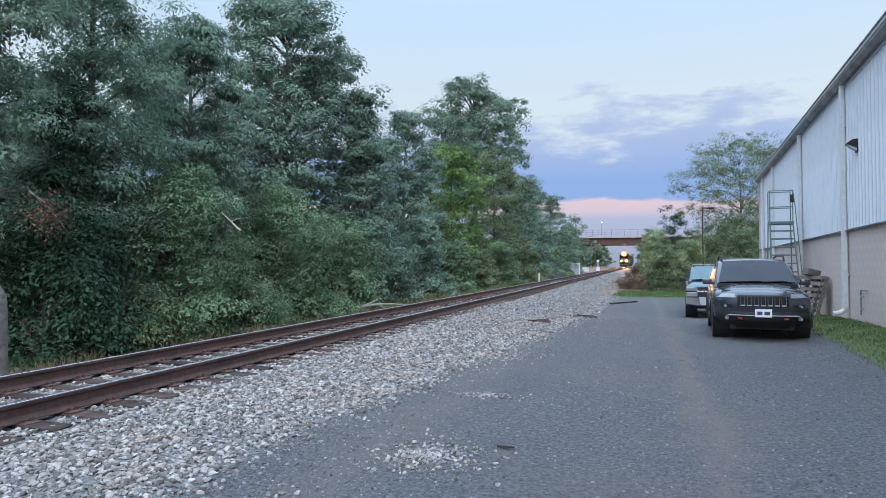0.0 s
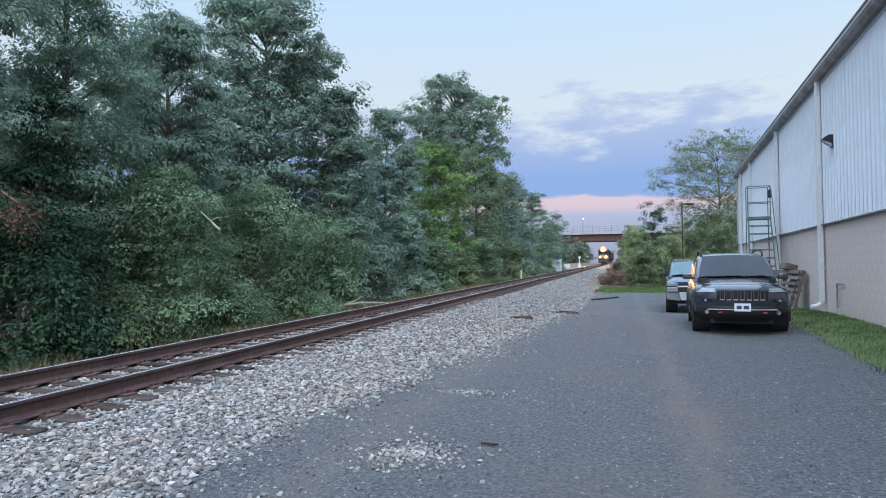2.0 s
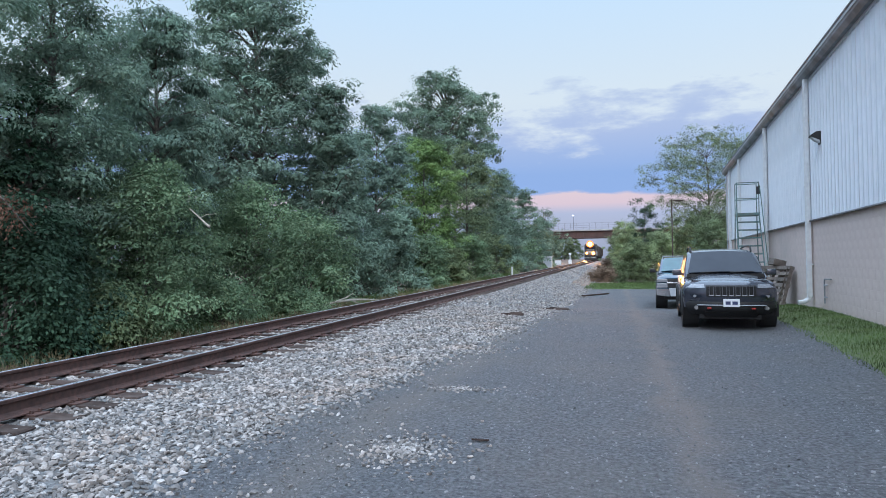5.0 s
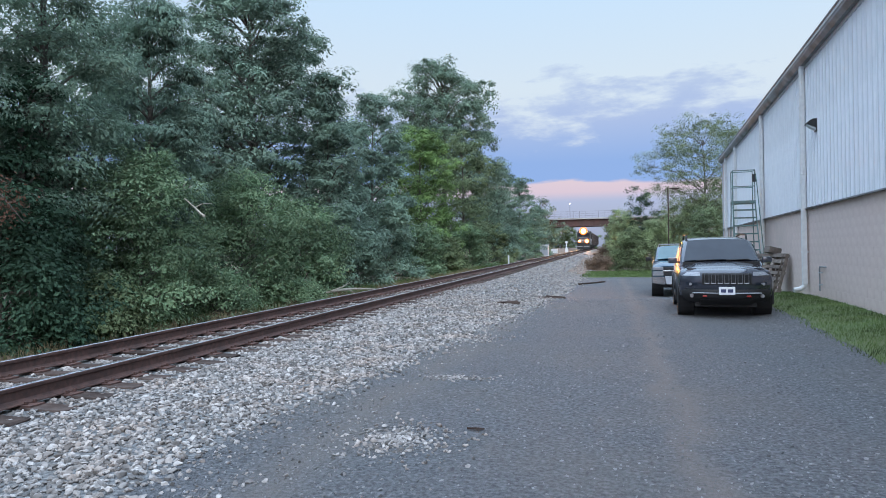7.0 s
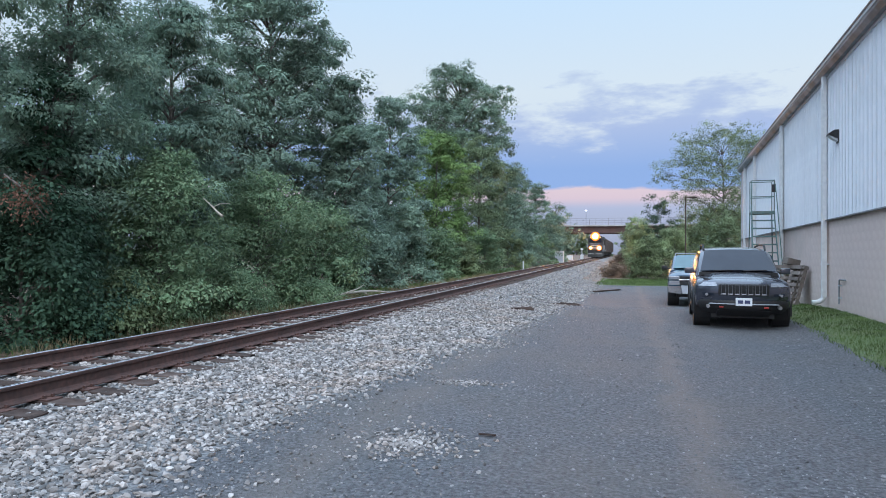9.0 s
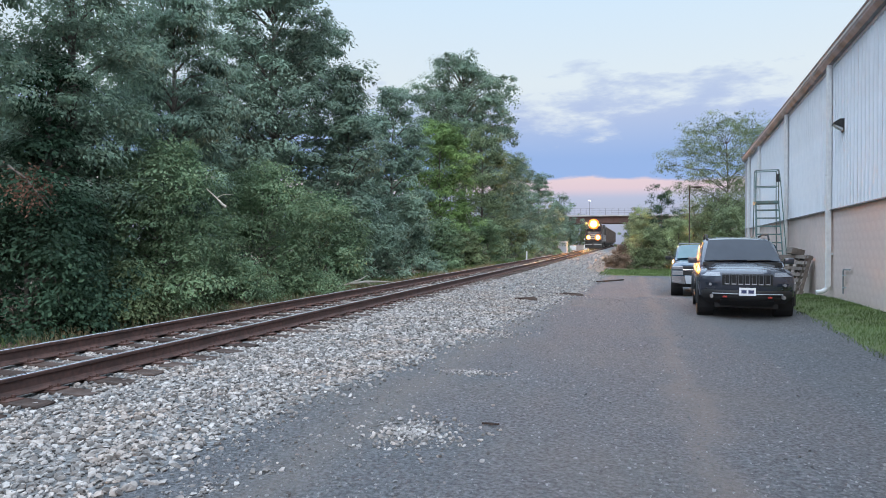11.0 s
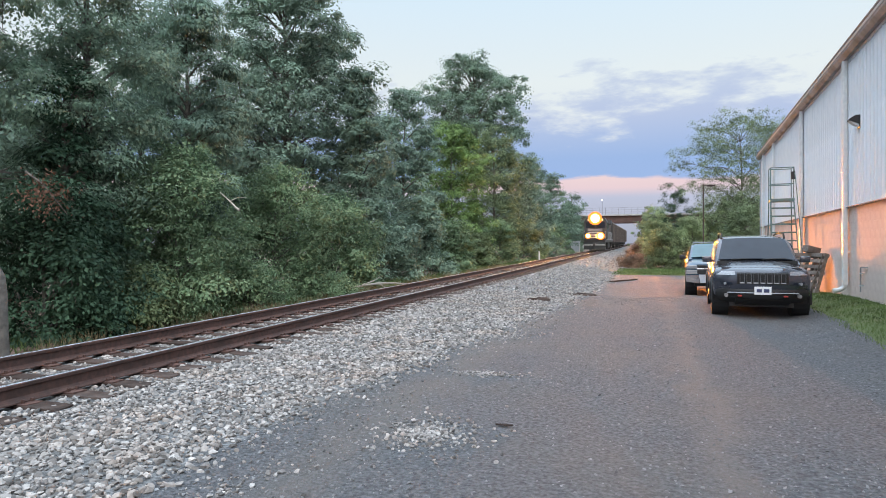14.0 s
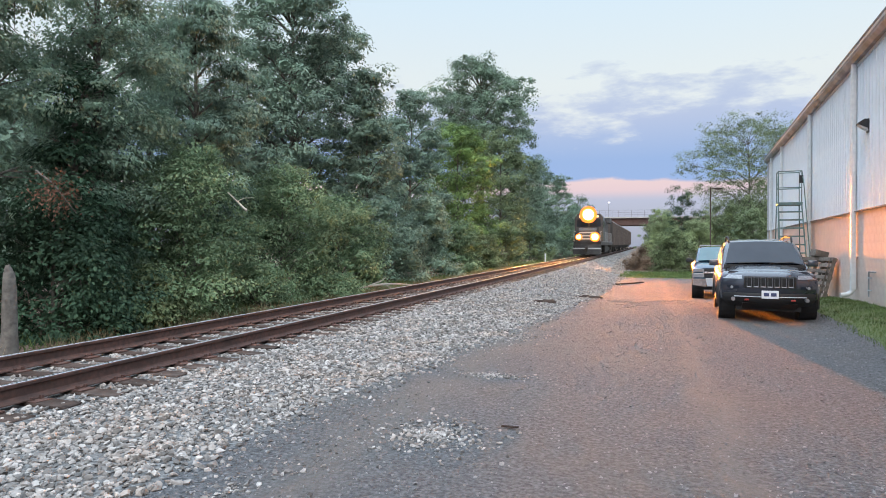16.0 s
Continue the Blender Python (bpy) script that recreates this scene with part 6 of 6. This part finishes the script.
def box_car(length=16.5):
    ob = thing("freight_car", "tall dark brown covered freight car with ribbed sides", "freight car", "freight cars of the train")
    part("body", rounded(extrude(bmesh.new(), [(-1.5, 1.1), (1.5, 1.1), (1.5, 4.3), (1.0, 4.72), (-1.0, 4.72), (-1.5, 4.3)], .6, length - .6), .04, 20), M_CARSIDE, ob)
    for s in (-1, 1):
        for k in range(13):
            part("side_rib", box(bmesh.new(), s * 1.5, s * 1.56, .75 + 1.22 * k, .85 + 1.22 * k, 1.15, 4.25), M_CARSIDE, ob)
        part("ladder", box(bmesh.new(), s * 1.1, s * 1.4, .52, .58, 1.2, 4.4), M_BOGIE, ob)
    part("underframe", box(bmesh.new(), -1.2, 1.2, .2, length - .2, .85, 1.1), M_BOGIE, ob)
    part("coupler", box(bmesh.new(), -.15, .15, -.1, .3, .75, 1.05), M_BOGIE, ob)
    bogie(ob, 2.6, 2, .45)
    bogie(ob, length - 2.6, 2, .45)
    return ob


loco = locomotive()
car = box_car()
cars = [car] + [copy_thing(car, pose(0, 0, 0)) for _ in range(4)]


# ---------------------------------------------------------------- blocks of the base wall
BLOCK_L, BLOCK_H = 0.406, 0.203
bm = bmesh.new()
box(bm, -.012, .03, .0012, BLOCK_L - .0012, .0012, BLOCK_H - .0012, .0)
bmesh.ops.bevel(bm, geom=[e for e in bm.edges if all(v.co.x < 0 for v in e.verts)], offset=.002, segments=1, affect="EDGES")
block_mesh = bpy.data.meshes.new("block")
bm.to_mesh(block_mesh)
finish(block_mesh, M_BLOCK)
bmesh.ops.triangulate(bm, faces=bm.faces[:])
bm.verts.index_update()
cv = np.array([v.co[:] for v in bm.verts])
cf = np.array([[v.index for v in f.verts] for f in bm.faces])
bm.free()
vs, fs = [], []
for row in range(14):
    z = BAND_Z - .005 - BLOCK_H * (row + 1)
    y = START_Y - (BLOCK_L / 2 if row % 2 else 0)
    while y < END_Y - BLOCK_L:
        if 12.6 <= y <= 21.5 and z > -.3:
            shared("block", block_mesh, hall, pose(WALL_X + .03, y, z))
        elif y > START_Y:
            vs.append(cv + (WALL_X + .0322, y, z))
            fs.append(cf + len(cv) * (len(vs) - 1))
        y += BLOCK_L
rest = new("far_blocks", mesh_of("far_blocks", np.concatenate(vs), np.concatenate(fs), M_BLOCK))
rest.parent = hall
rest["kind"] = "stuff"


# ---------------------------------------------------------------- what moves
TRAIN = [(0.0, 226.0), (3.5, 191.0), (7.0, 156.5), (9.0, 137.0), (12.5, 104.0), (14.5, 85.0), (16.0, 70.0)]


def motions():
    walk(loco, [(t, along(mid, d)) for t, d in TRAIN])
    for k, c in enumerate(cars):
        walk(c, [(t, along(mid, d + 22.4 + 16.8 * k)) for t, d in TRAIN])


motions()
